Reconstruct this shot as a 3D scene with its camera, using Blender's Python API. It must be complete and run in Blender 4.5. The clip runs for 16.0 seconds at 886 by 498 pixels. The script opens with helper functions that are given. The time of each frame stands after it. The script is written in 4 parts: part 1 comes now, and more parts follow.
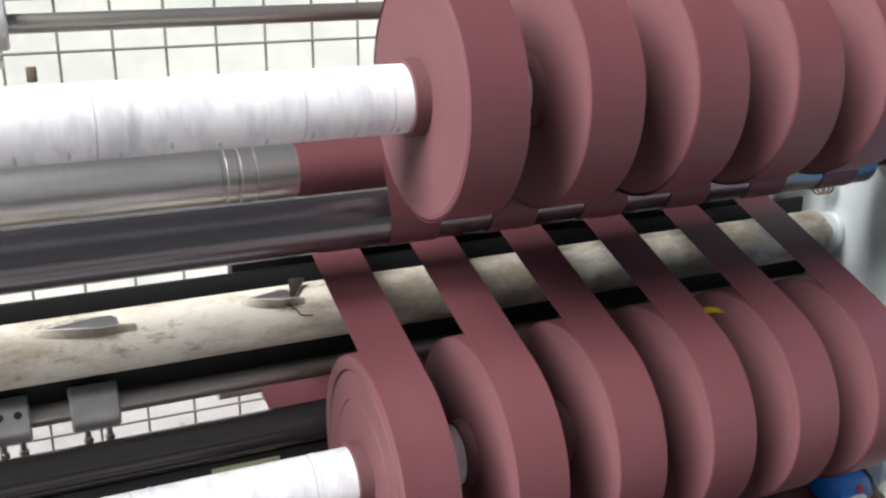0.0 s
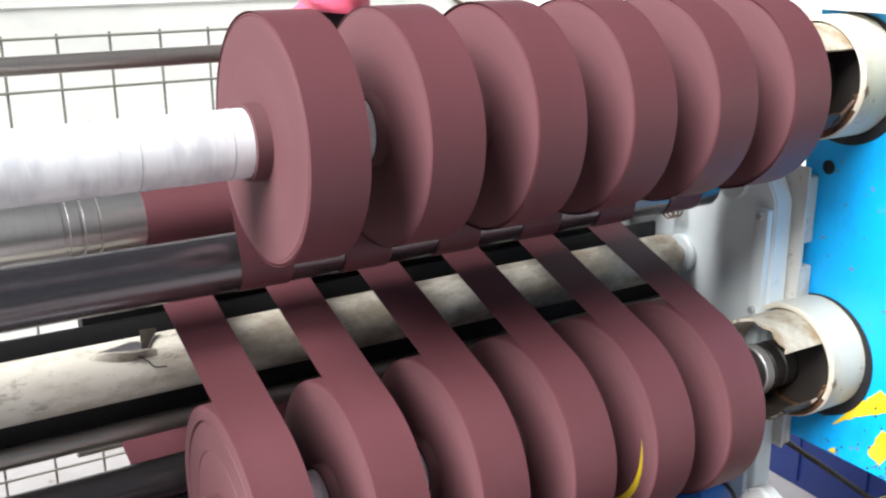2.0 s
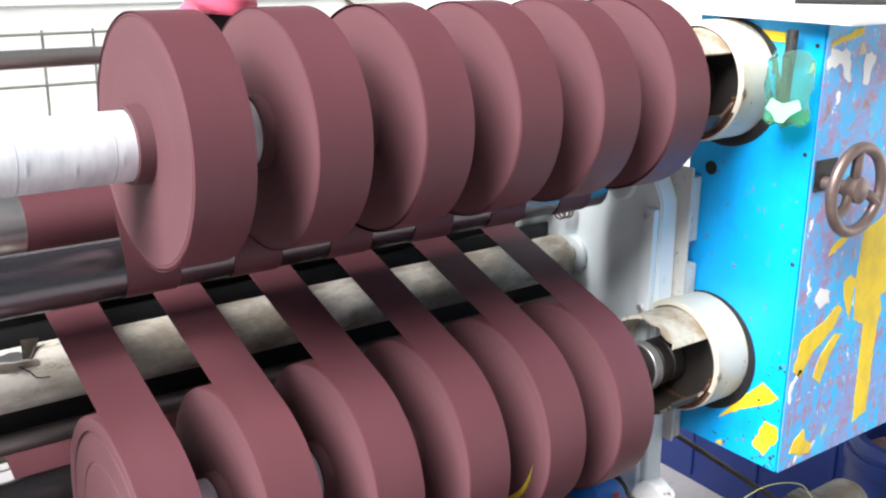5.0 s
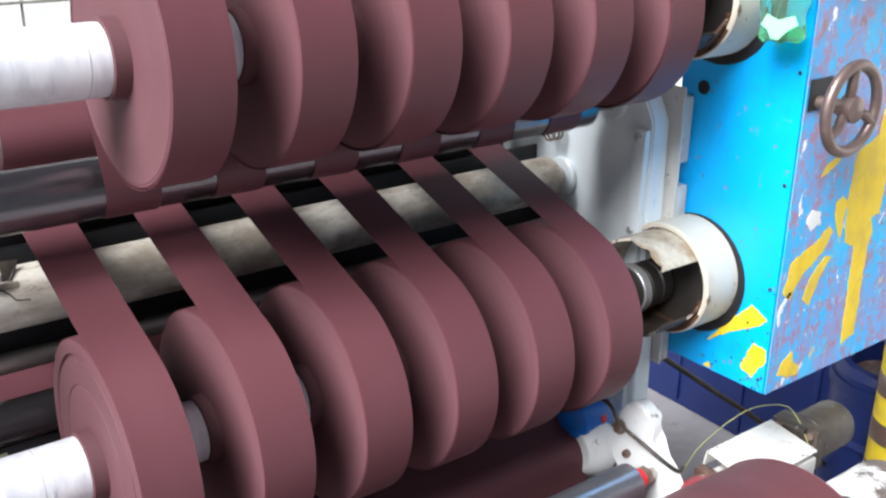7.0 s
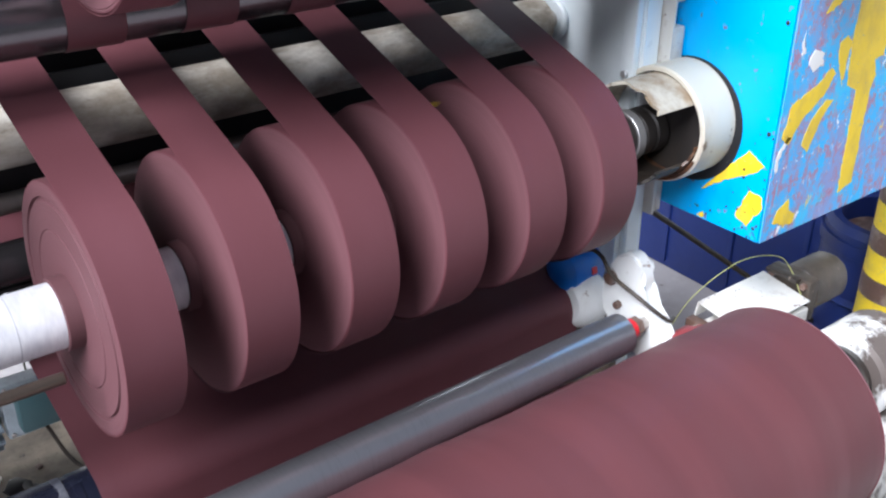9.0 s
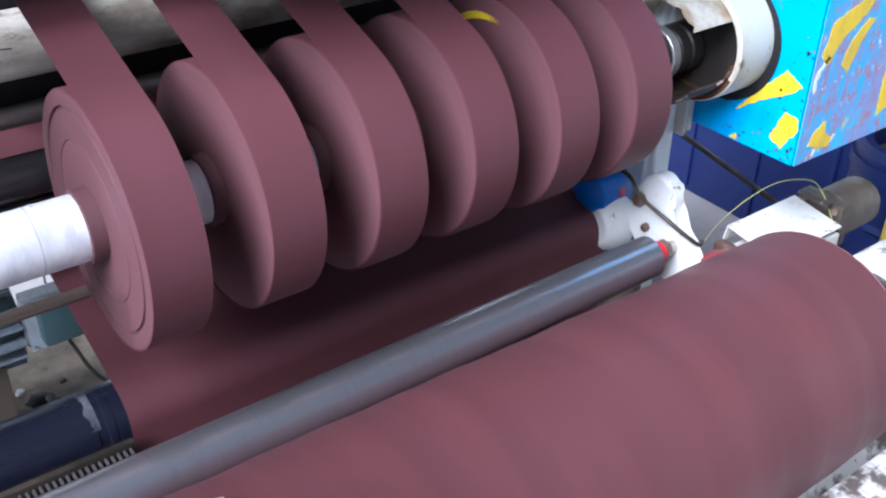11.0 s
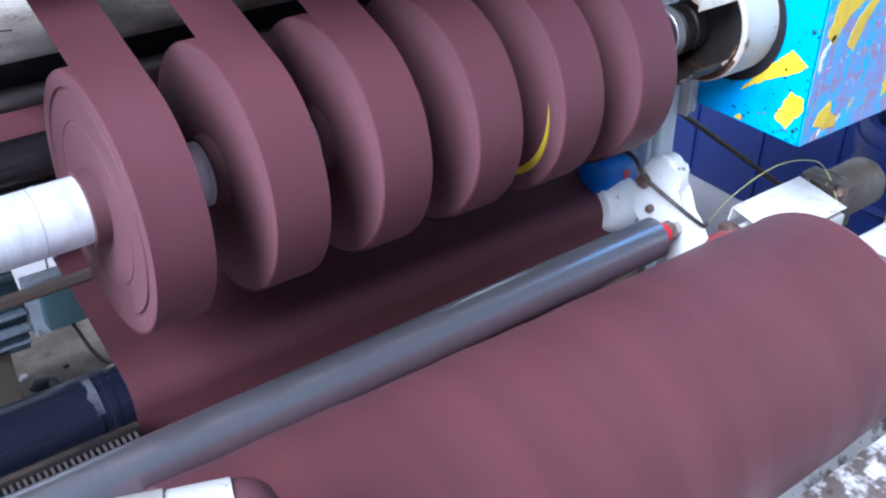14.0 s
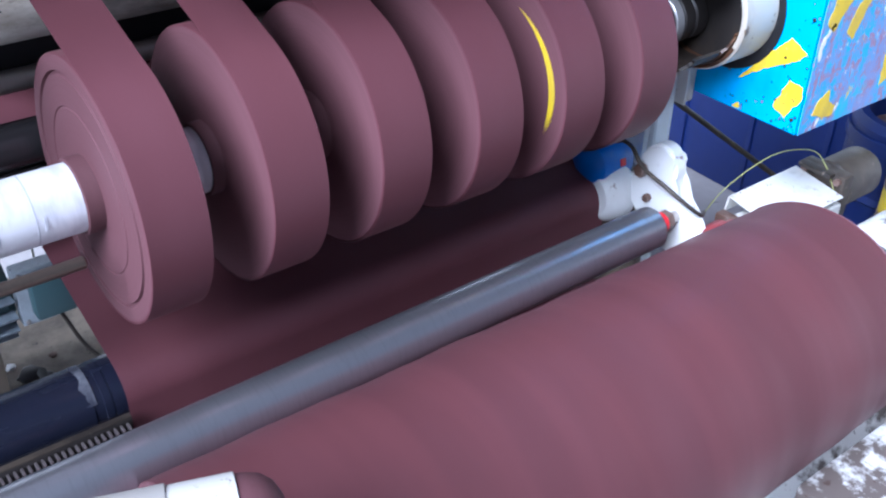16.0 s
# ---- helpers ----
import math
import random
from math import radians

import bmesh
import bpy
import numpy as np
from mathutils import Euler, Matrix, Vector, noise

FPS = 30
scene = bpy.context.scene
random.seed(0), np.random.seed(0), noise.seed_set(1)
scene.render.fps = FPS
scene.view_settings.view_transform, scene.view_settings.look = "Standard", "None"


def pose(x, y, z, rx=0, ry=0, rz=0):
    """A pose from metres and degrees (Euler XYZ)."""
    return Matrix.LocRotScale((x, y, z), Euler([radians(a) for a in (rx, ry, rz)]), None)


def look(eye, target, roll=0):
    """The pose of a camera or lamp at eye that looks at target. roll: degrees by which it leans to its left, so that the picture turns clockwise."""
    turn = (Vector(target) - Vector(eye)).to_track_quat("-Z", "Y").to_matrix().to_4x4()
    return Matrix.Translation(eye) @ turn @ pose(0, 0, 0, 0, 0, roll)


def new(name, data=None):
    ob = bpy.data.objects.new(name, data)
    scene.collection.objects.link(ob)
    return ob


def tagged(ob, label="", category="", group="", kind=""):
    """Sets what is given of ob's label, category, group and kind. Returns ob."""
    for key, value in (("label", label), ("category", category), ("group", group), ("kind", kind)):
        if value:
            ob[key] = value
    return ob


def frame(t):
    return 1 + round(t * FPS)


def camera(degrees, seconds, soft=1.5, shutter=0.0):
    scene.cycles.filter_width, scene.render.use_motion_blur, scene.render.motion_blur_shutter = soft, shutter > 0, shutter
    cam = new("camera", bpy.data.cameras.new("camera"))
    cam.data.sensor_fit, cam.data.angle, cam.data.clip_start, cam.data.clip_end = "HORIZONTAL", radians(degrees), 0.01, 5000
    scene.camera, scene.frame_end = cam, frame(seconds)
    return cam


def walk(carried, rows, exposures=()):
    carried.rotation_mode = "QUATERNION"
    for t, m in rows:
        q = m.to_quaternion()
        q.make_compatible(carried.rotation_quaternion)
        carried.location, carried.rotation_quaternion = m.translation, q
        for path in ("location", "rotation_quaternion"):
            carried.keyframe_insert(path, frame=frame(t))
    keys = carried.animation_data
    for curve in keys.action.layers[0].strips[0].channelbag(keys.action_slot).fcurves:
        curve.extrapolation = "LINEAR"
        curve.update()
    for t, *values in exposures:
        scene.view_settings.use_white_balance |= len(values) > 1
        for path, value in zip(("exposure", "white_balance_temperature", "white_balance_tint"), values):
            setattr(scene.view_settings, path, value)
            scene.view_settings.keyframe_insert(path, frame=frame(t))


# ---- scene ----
# ---- camera ----
cam = camera(47.05, 16.0, soft=2.2, shutter=0.4)
ROWS = [
    (0.0, -0.3751, -0.9017, 1.5286, -18.83, -0.41, -23.97),
    (0.5, -0.3650, -0.9012, 1.5321, -18.66, -0.35, -25.83),
    (1.0, -0.3575, -0.8989, 1.5319, -18.44, -0.16, -27.56),
    (1.5, -0.3504, -0.9050, 1.5320, -17.91, 0.20, -29.40),
    (2.0, -0.3420, -0.9115, 1.5374, -17.14, 0.19, -30.98),
    (2.5, -0.3416, -0.9163, 1.5382, -16.60, -0.05, -32.17),
    (3.0, -0.3375, -0.9253, 1.5429, -16.31, -0.16, -33.38),
    (3.5, -0.3362, -0.9249, 1.5384, -16.29, -0.62, -35.40),
    (4.0, -0.3312, -0.9252, 1.5383, -16.52, -0.71, -36.12),
    (6.5, -0.3343, -0.9117, 1.5222, -18.75, -0.84, -36.79),
    (7.0, -0.3211, -0.9081, 1.5181, -20.79, -0.73, -37.07),
    (7.5, -0.3121, -0.8971, 1.5112, -23.30, -0.51, -37.84),
    (8.0, -0.3050, -0.8891, 1.4969, -24.99, -0.47, -37.51),
    (8.5, -0.3001, -0.8897, 1.4806, -26.56, -0.66, -37.30),
    (9.0, -0.3034, -0.8816, 1.4639, -27.78, -0.66, -38.03),
    (9.5, -0.3030, -0.8732, 1.4573, -29.25, -1.35, -38.15),
    (10.0, -0.3044, -0.8626, 1.4520, -30.60, -1.37, -37.45),
    (12.5, -0.3048, -0.8546, 1.4437, -32.71, -0.92, -36.93),
    (13.0, -0.3064, -0.8524, 1.4403, -32.75, -0.97, -37.11),
    (13.5, -0.3072, -0.8499, 1.4395, -32.88, -1.16, -37.19),
    (14.0, -0.3061, -0.8542, 1.4391, -32.87, -0.74, -37.03),
    (14.5, -0.3061, -0.8479, 1.4395, -33.18, -1.13, -37.15),
    (15.0, -0.3068, -0.8470, 1.4360, -33.28, -1.06, -37.33),
    (15.5, -0.3087, -0.8408, 1.4310, -33.38, -1.28, -37.52),
    (16.0, -0.3108, -0.8324, 1.4299, -33.50, -1.40, -37.76),
]
# stops, white balance: the camera's picture turns cooler as it tips down
EXPOSURES = [(0.0, 0.66, 6450, 10), (2.0, 0.80, 6380, 10), (4.0, 0.90, 6300, 11), (7.0, 0.78, 6150, 12), (8.2, 0.64, 6000, 13), (10.0, 0.68, 5700, 14), (12.5, 0.72, 5200, 16), (16.0, 0.72, 5080, 16)]
walk(cam, [(t, pose(x, y, z, 90 + p, r, yw)) for t, x, y, z, p, r, yw in ROWS], EXPOSURES)

# ---- daylight and exposure ----
world = bpy.data.worlds.new("sky")
scene.world = world
world.use_nodes = True
wn = world.node_tree.nodes
sky = wn.new("ShaderNodeTexSky")
sky.sky_type = "NISHITA"
sky.sun_disc = False
sky.sun_elevation, sky.sun_rotation = radians(43), radians(-107)
haze = wn.new("ShaderNodeHueSaturation")
haze.inputs["Saturation"].default_value = 0.45
world.node_tree.links.new(sky.outputs[0], haze.inputs["Color"])
world.node_tree.links.new(haze.outputs[0], wn["Background"].inputs[0])
wn["Background"].inputs[1].default_value = 0.028
sun = new("sun", bpy.data.lights.new("sun", "SUN"))
sun.data.energy, sun.data.angle, sun.data.color = 6.1, radians(38), (1.0, 0.985, 0.95)
sun.matrix_world = look((-3.75, -1.1, 4.95), (0.2, 0.1, 1.0))

# machine layout: strip width, and the axes (y, z) and radii of its cylinders
SW = 0.0605
UP, LO = (0.0, 1.35), (0.007, 0.9446)
UP_R, LO_R, SHAFT_R = 0.120, 0.130, 0.0333
GUIDE = (0.240, 1.228, 0.0335)
KNIFE = (0.310, 1.1657, 0.025)
NIP = (0.1036, 1.2009, 0.0316)
TUBE = (0.198, 1.0625, 0.0348)
TOPROD = (0.220, 1.410, 0.0100)
BAR = (0.217, 0.9775, 0.0122)
DARK = (0.182, 0.923, 0.0243)
NAVY = (0.055, 0.672, 0.0385)
GREY = (-0.103, 0.7095, 0.0292)
MOTHER = (-0.2709, 0.6033, 0.1646)
REAR = (0.52, 0.815, 0.030)
PLATE = 0.760
CAB = 0.826


# ---- materials ----
class Mat:
    """Small builder round a Principled material."""

    def __init__(self, name, color, rough=0.5, metal=0.0):
        self.m = bpy.data.materials.new(name)
        self.m.use_nodes = True
        self.t = self.m.node_tree
        self.b = self.t.nodes["Principled BSDF"]
        self.col = self.rgb(color)
        self.b.inputs["Roughness"].default_value = rough
        self.b.inputs["Metallic"].default_value = metal
        self.rough = rough
        self.space = self.n("ShaderNodeTexCoord").outputs["Object"]

    def n(self, kind):
        return self.t.nodes.new(kind)

    def rgb(self, c):
        node = self.n("ShaderNodeRGB")
        node.outputs[0].default_value = (*c, 1)
        return node.outputs[0]

    def link(self, a, b):
        self.t.links.new(a, b)

    def scaled(self, scale):
        node = self.n("ShaderNodeMapping")
        node.inputs["Scale"].default_value = scale
        self.link(self.space, node.inputs[0])
        return node.outputs[0]

    def noise(self, scale, detail=4.0, stretch=(1, 1, 1), rough=0.55):
        node = self.n("ShaderNodeTexNoise")
        node.inputs["Scale"].default_value = scale
        node.inputs["Detail"].default_value = detail
        node.inputs["Roughness"].default_value = rough
        self.link(self.scaled(stretch), node.inputs["Vector"])
        return node.outputs["Fac"]

    def ramp(self, fac, lo, hi):
        node = self.n("ShaderNodeMapRange")
        node.inputs[1].default_value, node.inputs[2].default_value = lo, hi
        self.link(fac, node.inputs[0])
        return node.outputs[0]

    def times(self, a, k):
        node = self.n("ShaderNodeMath")
        node.operation = "MULTIPLY"
        self.link(a, node.inputs[0])
        if isinstance(k, float):
            node.inputs[1].default_value = k
        else:
            self.link(k, node.inputs[1])
        return node.outputs[0]

    def over(self, color, fac, amount=1.0):
        """Lay a second colour over the first where fac is high."""
        node = self.n("ShaderNodeMix")
        node.data_type = "RGBA"
        self.link(self.times(fac, float(amount)), node.inputs[0])
        self.link(self.col, node.inputs[6])
        self.link(self.rgb(color), node.inputs[7])
        self.col = node.outputs[2]
        return self

    def gloss(self, fac, lo, hi):
        node = self.n("ShaderNodeMapRange")
        node.inputs[3].default_value, node.inputs[4].default_value = lo, hi
        self.link(fac, node.inputs[0])
        self.link(node.outputs[0], self.b.inputs["Roughness"])
        return self

    def bump(self, fac, strength=0.2, dist=0.001):
        node = self.n("ShaderNodeBump")
        node.inputs["Strength"].default_value, node.inputs["Distance"].default_value = strength, dist
        self.link(fac, node.inputs["Height"])
        self.link(node.outputs[0], self.b.inputs["Normal"])
        return self

    def radius(self):
        """Distance from the local x axis."""
        sep = self.n("ShaderNodeSeparateXYZ")
        self.link(self.space, sep.inputs[0])
        comb = self.n("ShaderNodeCombineXYZ")
        self.link(sep.outputs[1], comb.inputs[1])
        self.link(sep.outputs[2], comb.inputs[2])
        ln = self.n("ShaderNodeVectorMath")
        ln.operation = "LENGTH"
        self.link(comb.outputs[0], ln.inputs[0])
        return ln.outputs["Value"]

    def done(self):
        self.link(self.col, self.b.inputs["Base Color"])
        return self.m


def mat_cloth(name, color, second, bands=False):
    """Resin-bonded grit: matt maroon with a faint cool sheen, blotches and fine grain."""
    k = Mat(name, color, 0.5)
    k.over(second, k.ramp(k.noise(9, 3, (1, 0.4, 0.4)), 0.42, 0.68), 0.6)
    k.over((color[0] * 0.72, color[1] * 0.7, color[2] * 0.72), k.ramp(k.noise(3.2, 5, (2.5, 0.5, 0.5)), 0.5, 0.72), 0.35)
    fine = k.noise(900, 2)
    k.over((color[0] * 1.5, color[1] * 1.5, color[2] * 1.5), k.ramp(fine, 0.58, 0.75), 0.35)
    if bands:
        # slanting bands, paler and slightly glossier than the cloth between
        turned = k.n("ShaderNodeMapping")
        turned.inputs["Rotation"].default_value = (0, 0, radians(24))
        turned.inputs["Scale"].default_value = (1, 0.16, 0.12)
        k.link(k.space, turned.inputs[0])
        node = k.n("ShaderNodeTexNoise")
        node.inputs["Scale"].default_value, node.inputs["Detail"].default_value = 15, 3
        k.link(turned.outputs[0], node.inputs["Vector"])
        band = k.ramp(node.outputs["Fac"], 0.44, 0.66)
        k.over((color[0] * 1.3, color[1] * 1.32, color[2] * 1.3), band, 0.6)
        k.gloss(band, 0.56, 0.46)
    else:
        k.gloss(k.noise(14, 4, (2, 0.4, 0.4)), 0.44, 0.58)
    k.bump(fine, 0.10, 0.0004)
    k.b.inputs["Specular IOR Level"].default_value = 0.34
    k.b.inputs["Specular Tint"].default_value = (0.86, 0.9, 1.0, 1)
    return k.done()


def mat_roll_side():
    """Cut edges of the wound cloth: fine rings, wide tone bands and fuzz."""
    k = Mat("wound_cloth_edge", (0.120, 0.050, 0.058), 0.7)
    node = k.n("ShaderNodeTexNoise")
    node.noise_dimensions = "1D"
    node.inputs["Scale"].default_value, node.inputs["Detail"].default_value = 420, 4
    k.link(k.radius(), node.inputs["W"])
    rings = node.outputs["Fac"]
    k.over((0.098, 0.037, 0.044), k.ramp(rings, 0.48, 0.72), 0.5)
    wide = k.n("ShaderNodeTexNoise")
    wide.noise_dimensions = "1D"
    wide.inputs["Scale"].default_value = 60
    k.link(k.radius(), wide.inputs["W"])
    k.over((0.140, 0.060, 0.071), k.ramp(wide.outputs["Fac"], 0.5, 0.7), 0.4)
    k.over((0.155, 0.072, 0.084), k.ramp(k.noise(420, 3), 0.58, 0.74), 0.3)
    k.bump(rings, 0.08, 0.0005)
    k.b.inputs["Specular IOR Level"].default_value = 0.3
    return k.done()


CLOTH = mat_cloth("maroon_abrasive_cloth", (0.108, 0.0368, 0.0435), (0.122, 0.0440, 0.0545))
PARENT = mat_cloth("maroon_parent_cloth", (0.098, 0.0325, 0.0375), (0.112, 0.040, 0.047), True)
SIDE = mat_roll_side()


def mat_core():
    k = Mat("paper_core", (0.095, 0.036, 0.042), 0.75)
    k.bump(k.noise(200, 3), 0.3)
    return k.done()


def mat_alu():
    k = Mat("scuffed_aluminium", (0.74, 0.75, 0.78), 0.42, 0.2)
    k.over((0.40, 0.41, 0.47), k.ramp(k.noise(26, 6, (1.6, 0.7, 0.7), 0.7), 0.46, 0.62), 0.5)
    k.over((0.25, 0.25, 0.28), k.ramp(k.noise(14, 2, (2.5, 0.5, 0.5)), 0.66, 0.74), 0.5)
    k.gloss(k.noise(60, 4), 0.3, 0.6)
    k.bump(k.noise(150, 3), 0.15)
    return k.done()


def mat_metal(name, color, rough, dirt, spread=0.4, metal=0.9, along=0.2, vary=0.3):
    k = Mat(name, color, rough, metal)
    k.over(dirt, k.ramp(k.noise(18, 5, (along, 1, 1)), 0.45, 0.75), spread)
    g = k.noise(90, 4, (3, 0.3, 0.3))
    k.over((color[0] * 0.7, color[1] * 0.7, color[2] * 0.7), k.ramp(g, 0.5, 0.8), 0.4)
    k.gloss(k.noise(40, 4, (along, 1, 1)), rough * (1 - vary), min(1, rough * (1 + vary)))
    k.bump(g, 0.06)
    return k.done()


POLISHED = mat_metal("worn_chrome", (0.52, 0.51, 0.50), 0.34, (0.22, 0.2, 0.19))
STEEL = mat_metal("dark_ground_steel", (0.175, 0.163, 0.175), 0.25, (0.20, 0.19, 0.20), 0.2, 0.9, 0.1, 0.1)
DARKSTEEL = mat_metal("black_rubber_roller", (0.06, 0.056, 0.06), 0.16, (0.04, 0.04, 0.04), 0.4, 0.6)
RODM = mat_metal("rod_steel", (0.46, 0.43, 0.40), 0.35, (0.25, 0.22, 0.19))
BROWNROD = mat_metal("browned_rod_steel", (0.17, 0.135, 0.11), 0.35, (0.07, 0.05, 0.04), 0.6)
COLLARM = mat_metal("cast_collar", (0.60, 0.60, 0.60), 0.42, (0.28, 0.28, 0.28), 0.7, 0.7, 0.8)
GREYM = mat_metal("grey_anodised", (0.45, 0.45, 0.49), 0.29, (0.38, 0.38, 0.41), 0.3, 0.9, 0.05, 0.08)
NAVYM = mat_metal("navy_rubber", (0.011, 0.013, 0.027), 0.26, (0.03, 0.033, 0.048), 0.5, 0.0)
ALU = mat_alu()
SMUDGE = mat_metal("grey_marks", (0.42, 0.43, 0.47), 0.5, (0.6, 0.6, 0.62), 0.5, 0.0)
CORE = mat_core()


def mat_paint(name, color, rough=0.45, grime=(0.25, 0.2, 0.16), amount=0.5, chip=None, lo=0.55, hi=0.75, scale=9):
    k = Mat(name, color, rough)
    k.over((color[0] * 0.72, color[1] * 0.74, color[2] * 0.78), k.ramp(k.noise(4, 3), 0.4, 0.7), 0.5)
    k.over(grime, k.ramp(k.noise(scale, 6, (1, 1, 0.6), 0.65), lo, hi), amount)
    if chip:
        k.over(chip, k.ramp(k.noise(scale * 4, 5, (1, 1, 1), 0.7), 0.63, 0.67), 0.85)
    k.gloss(k.noise(30, 4), rough * 0.7, min(1, rough * 1.5))
    k.bump(k.noise(70, 4), 0.12)
    return k.done()


FRAMEP = mat_paint("pale_grey_machine_paint", (0.80, 0.86, 0.88), 0.3, (0.52, 0.55, 0.56), 0.4)
CREAM = mat_paint("chipped_cream_paint", (0.64, 0.60, 0.50), 0.5, (0.34, 0.25, 0.16), 0.6, (0.13, 0.08, 0.05))
WHITEP = mat_paint("white_enamel", (0.78, 0.79, 0.78), 0.35, (0.45, 0.42, 0.38), 0.4, (0.2, 0.13, 0.1))
RUSTWHITE = mat_paint("flaking_white_paint", (0.68, 0.68, 0.66), 0.55, (0.06, 0.038, 0.03), 0.92, (0.06, 0.035, 0.03), 0.48, 0.56, 12)
BLUE = mat_paint("sky_blue_cabinet_paint", (0.006, 0.40, 0.88), 0.34, (0.006, 0.24, 0.66), 0.6, (0.20, 0.11, 0.16), 0.50, 0.74, 13)
WALLP = mat_paint("white_wall_paint", (0.88, 0.89, 0.84), 0.7, (0.7, 0.7, 0.64), 0.3)
ROOFP = mat_paint("grey_wall_paint", (0.28, 0.29, 0.30), 0.6)
DEEPBLUE = mat_paint("deep_blue_plastic", (0.007, 0.021, 0.125), 0.4, (0.01, 0.015, 0.07), 0.5)
TEAL = mat_paint("teal_motor_paint", (0.055, 0.115, 0.125), 0.45, (0.06, 0.07, 0.07), 0.6)
BLACKP = mat_paint("black_steel", (0.012, 0.012, 0.014), 0.5, (0.03, 0.03, 0.03), 0.4)
RUST = mat_paint("rusty_iron", (0.105, 0.06, 0.045), 0.4, (0.25, 0.19, 0.16), 0.7, (0.03, 0.018, 0.014), 0.48, 0.62, 26)
GREASY = mat_paint("greasy_brown_iron", (0.13, 0.105, 0.075), 0.5, (0.05, 0.04, 0.03), 0.7)
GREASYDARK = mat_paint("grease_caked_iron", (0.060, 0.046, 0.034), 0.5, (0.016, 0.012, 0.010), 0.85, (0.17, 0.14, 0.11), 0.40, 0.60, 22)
BROWNGREASE = mat_paint("brown_rusty_grease", (0.16, 0.075, 0.035), 0.4, (0.03, 0.016, 0.012), 0.8, (0.36, 0.24, 0.12), 0.45, 0.62, 24)
GREASYBLACK = mat_paint("greasy_black_iron", (0.03, 0.026, 0.024), 0.35, (0.10, 0.07, 0.045), 0.5)
YELLOWT = mat_paint("yellow_tape", (0.80, 0.58, 0.012), 0.5, (0.46, 0.32, 0.06), 0.5, (0.10, 0.22, 0.36), 0.46, 0.66, 30)
BLUECAP = mat_paint("blue_enamel", (0.008, 0.16, 0.62), 0.3)
PALEGREEN = mat_paint("pale_green_plastic", (0.32, 0.74, 0.46), 0.5)
GRIMY = mat_paint("grimy_tray_metal", (0.24, 0.20, 0.15), 0.5, (0.06, 0.045, 0.035), 0.8, (0.03, 0.02, 0.02), 0.40, 0.66, 16)
DIRTYWHITE = mat_paint("dirty_white_casting", (0.62, 0.61, 0.57), 0.45, (0.22, 0.15, 0.13), 0.6, (0.12, 0.05, 0.05), 0.55, 0.72, 22)
COVERING = mat_paint("grey_wrapping_paper", (0.36, 0.34, 0.31), 0.7, (0.22, 0.19, 0.16), 0.6)
REDP = mat_paint("red_plastic", (0.7, 0.02, 0.03), 0.4)
DARKRED = mat_paint("dark_red_paint", (0.22, 0.03, 0.035), 0.4)
TAGP = mat_paint("olive_tape", (0.33, 0.36, 0.22), 0.6)
WIREM = mat_paint("galvanised_wire", (0.20, 0.20, 0.17), 0.5)
CABLEM = mat_paint("black_cable", (0.02, 0.02, 0.02), 0.5)
YCABLE = mat_paint("yellow_green_wire", (0.32, 0.33, 0.10), 0.5)


def mat_scraped():
    """Blue paint worn through to violet and rust, with white and yellow splashes."""
    k = Mat("scraped_blue_paint", (0.012, 0.42, 0.84), 0.42)
    k.over((0.24, 0.26, 0.52), k.ramp(k.noise(11, 8, (1, 1, 0.6), 0.75), 0.45, 0.56), 0.85)
    k.over((0.40, 0.15, 0.22), k.ramp(k.noise(44, 8, (1, 1, 0.75), 0.8), 0.51, 0.57), 0.8)
    k.over((0.55, 0.58, 0.72), k.ramp(k.noise(60, 7, (1, 1, 0.8), 0.8), 0.58, 0.63), 0.6)
    k.over((0.30, 0.14, 0.07), k.ramp(k.noise(24, 6, (1, 1, 0.7), 0.7), 0.62, 0.66), 0.8)
    k.over((0.01, 0.50, 0.85), k.ramp(k.noise(17, 5, (1, 1, 0.8), 0.7), 0.55, 0.60), 0.8)
    k.over((0.88, 0.90, 0.90), k.ramp(k.noise(34, 5, (1.2, 1, 0.7), 0.65), 0.64, 0.66), 0.95)
    k.over((0.78, 0.54, 0.03), k.ramp(k.noise(21, 5, (1.5, 1, 0.7), 0.7), 0.63, 0.66), 0.85)
    k.bump(k.noise(40, 5), 0.25)
    return k.done()


def mat_cardboard():
    k = Mat("stained_white_paper", (0.72, 0.68, 0.60), 0.7)
    k.over((0.34, 0.27, 0.19), k.ramp(k.noise(13, 8, (0.45, 1, 1), 0.75), 0.44, 0.64), 0.85)
    k.over((0.10, 0.072, 0.045), k.ramp(k.noise(38, 8, (0.45, 1, 1), 0.78), 0.54, 0.66), 0.75)
    k.over((0.05, 0.04, 0.03), k.ramp(k.noise(26, 6, (0.25, 1.6, 1.6), 0.7), 0.64, 0.68), 0.7)
    k.over((0.76, 0.74, 0.68), k.ramp(k.noise(5, 3), 0.5, 0.7), 0.5)
    # towards +x: brown-grey stains, plus the rolls' shade put into the colour
    sep = k.n("ShaderNodeSeparateXYZ")
    k.link(k.space, sep.inputs[0])
    stain_shade = k.times(k.ramp(sep.outputs[0], -0.10, 0.06), k.ramp(k.noise(20, 7, (0.6, 1, 1), 0.72), 0.34, 0.62))
    k.over((0.20, 0.165, 0.125), stain_shade, 0.8)
    k.bump(k.noise(60, 5), 0.25)
    return k.done()


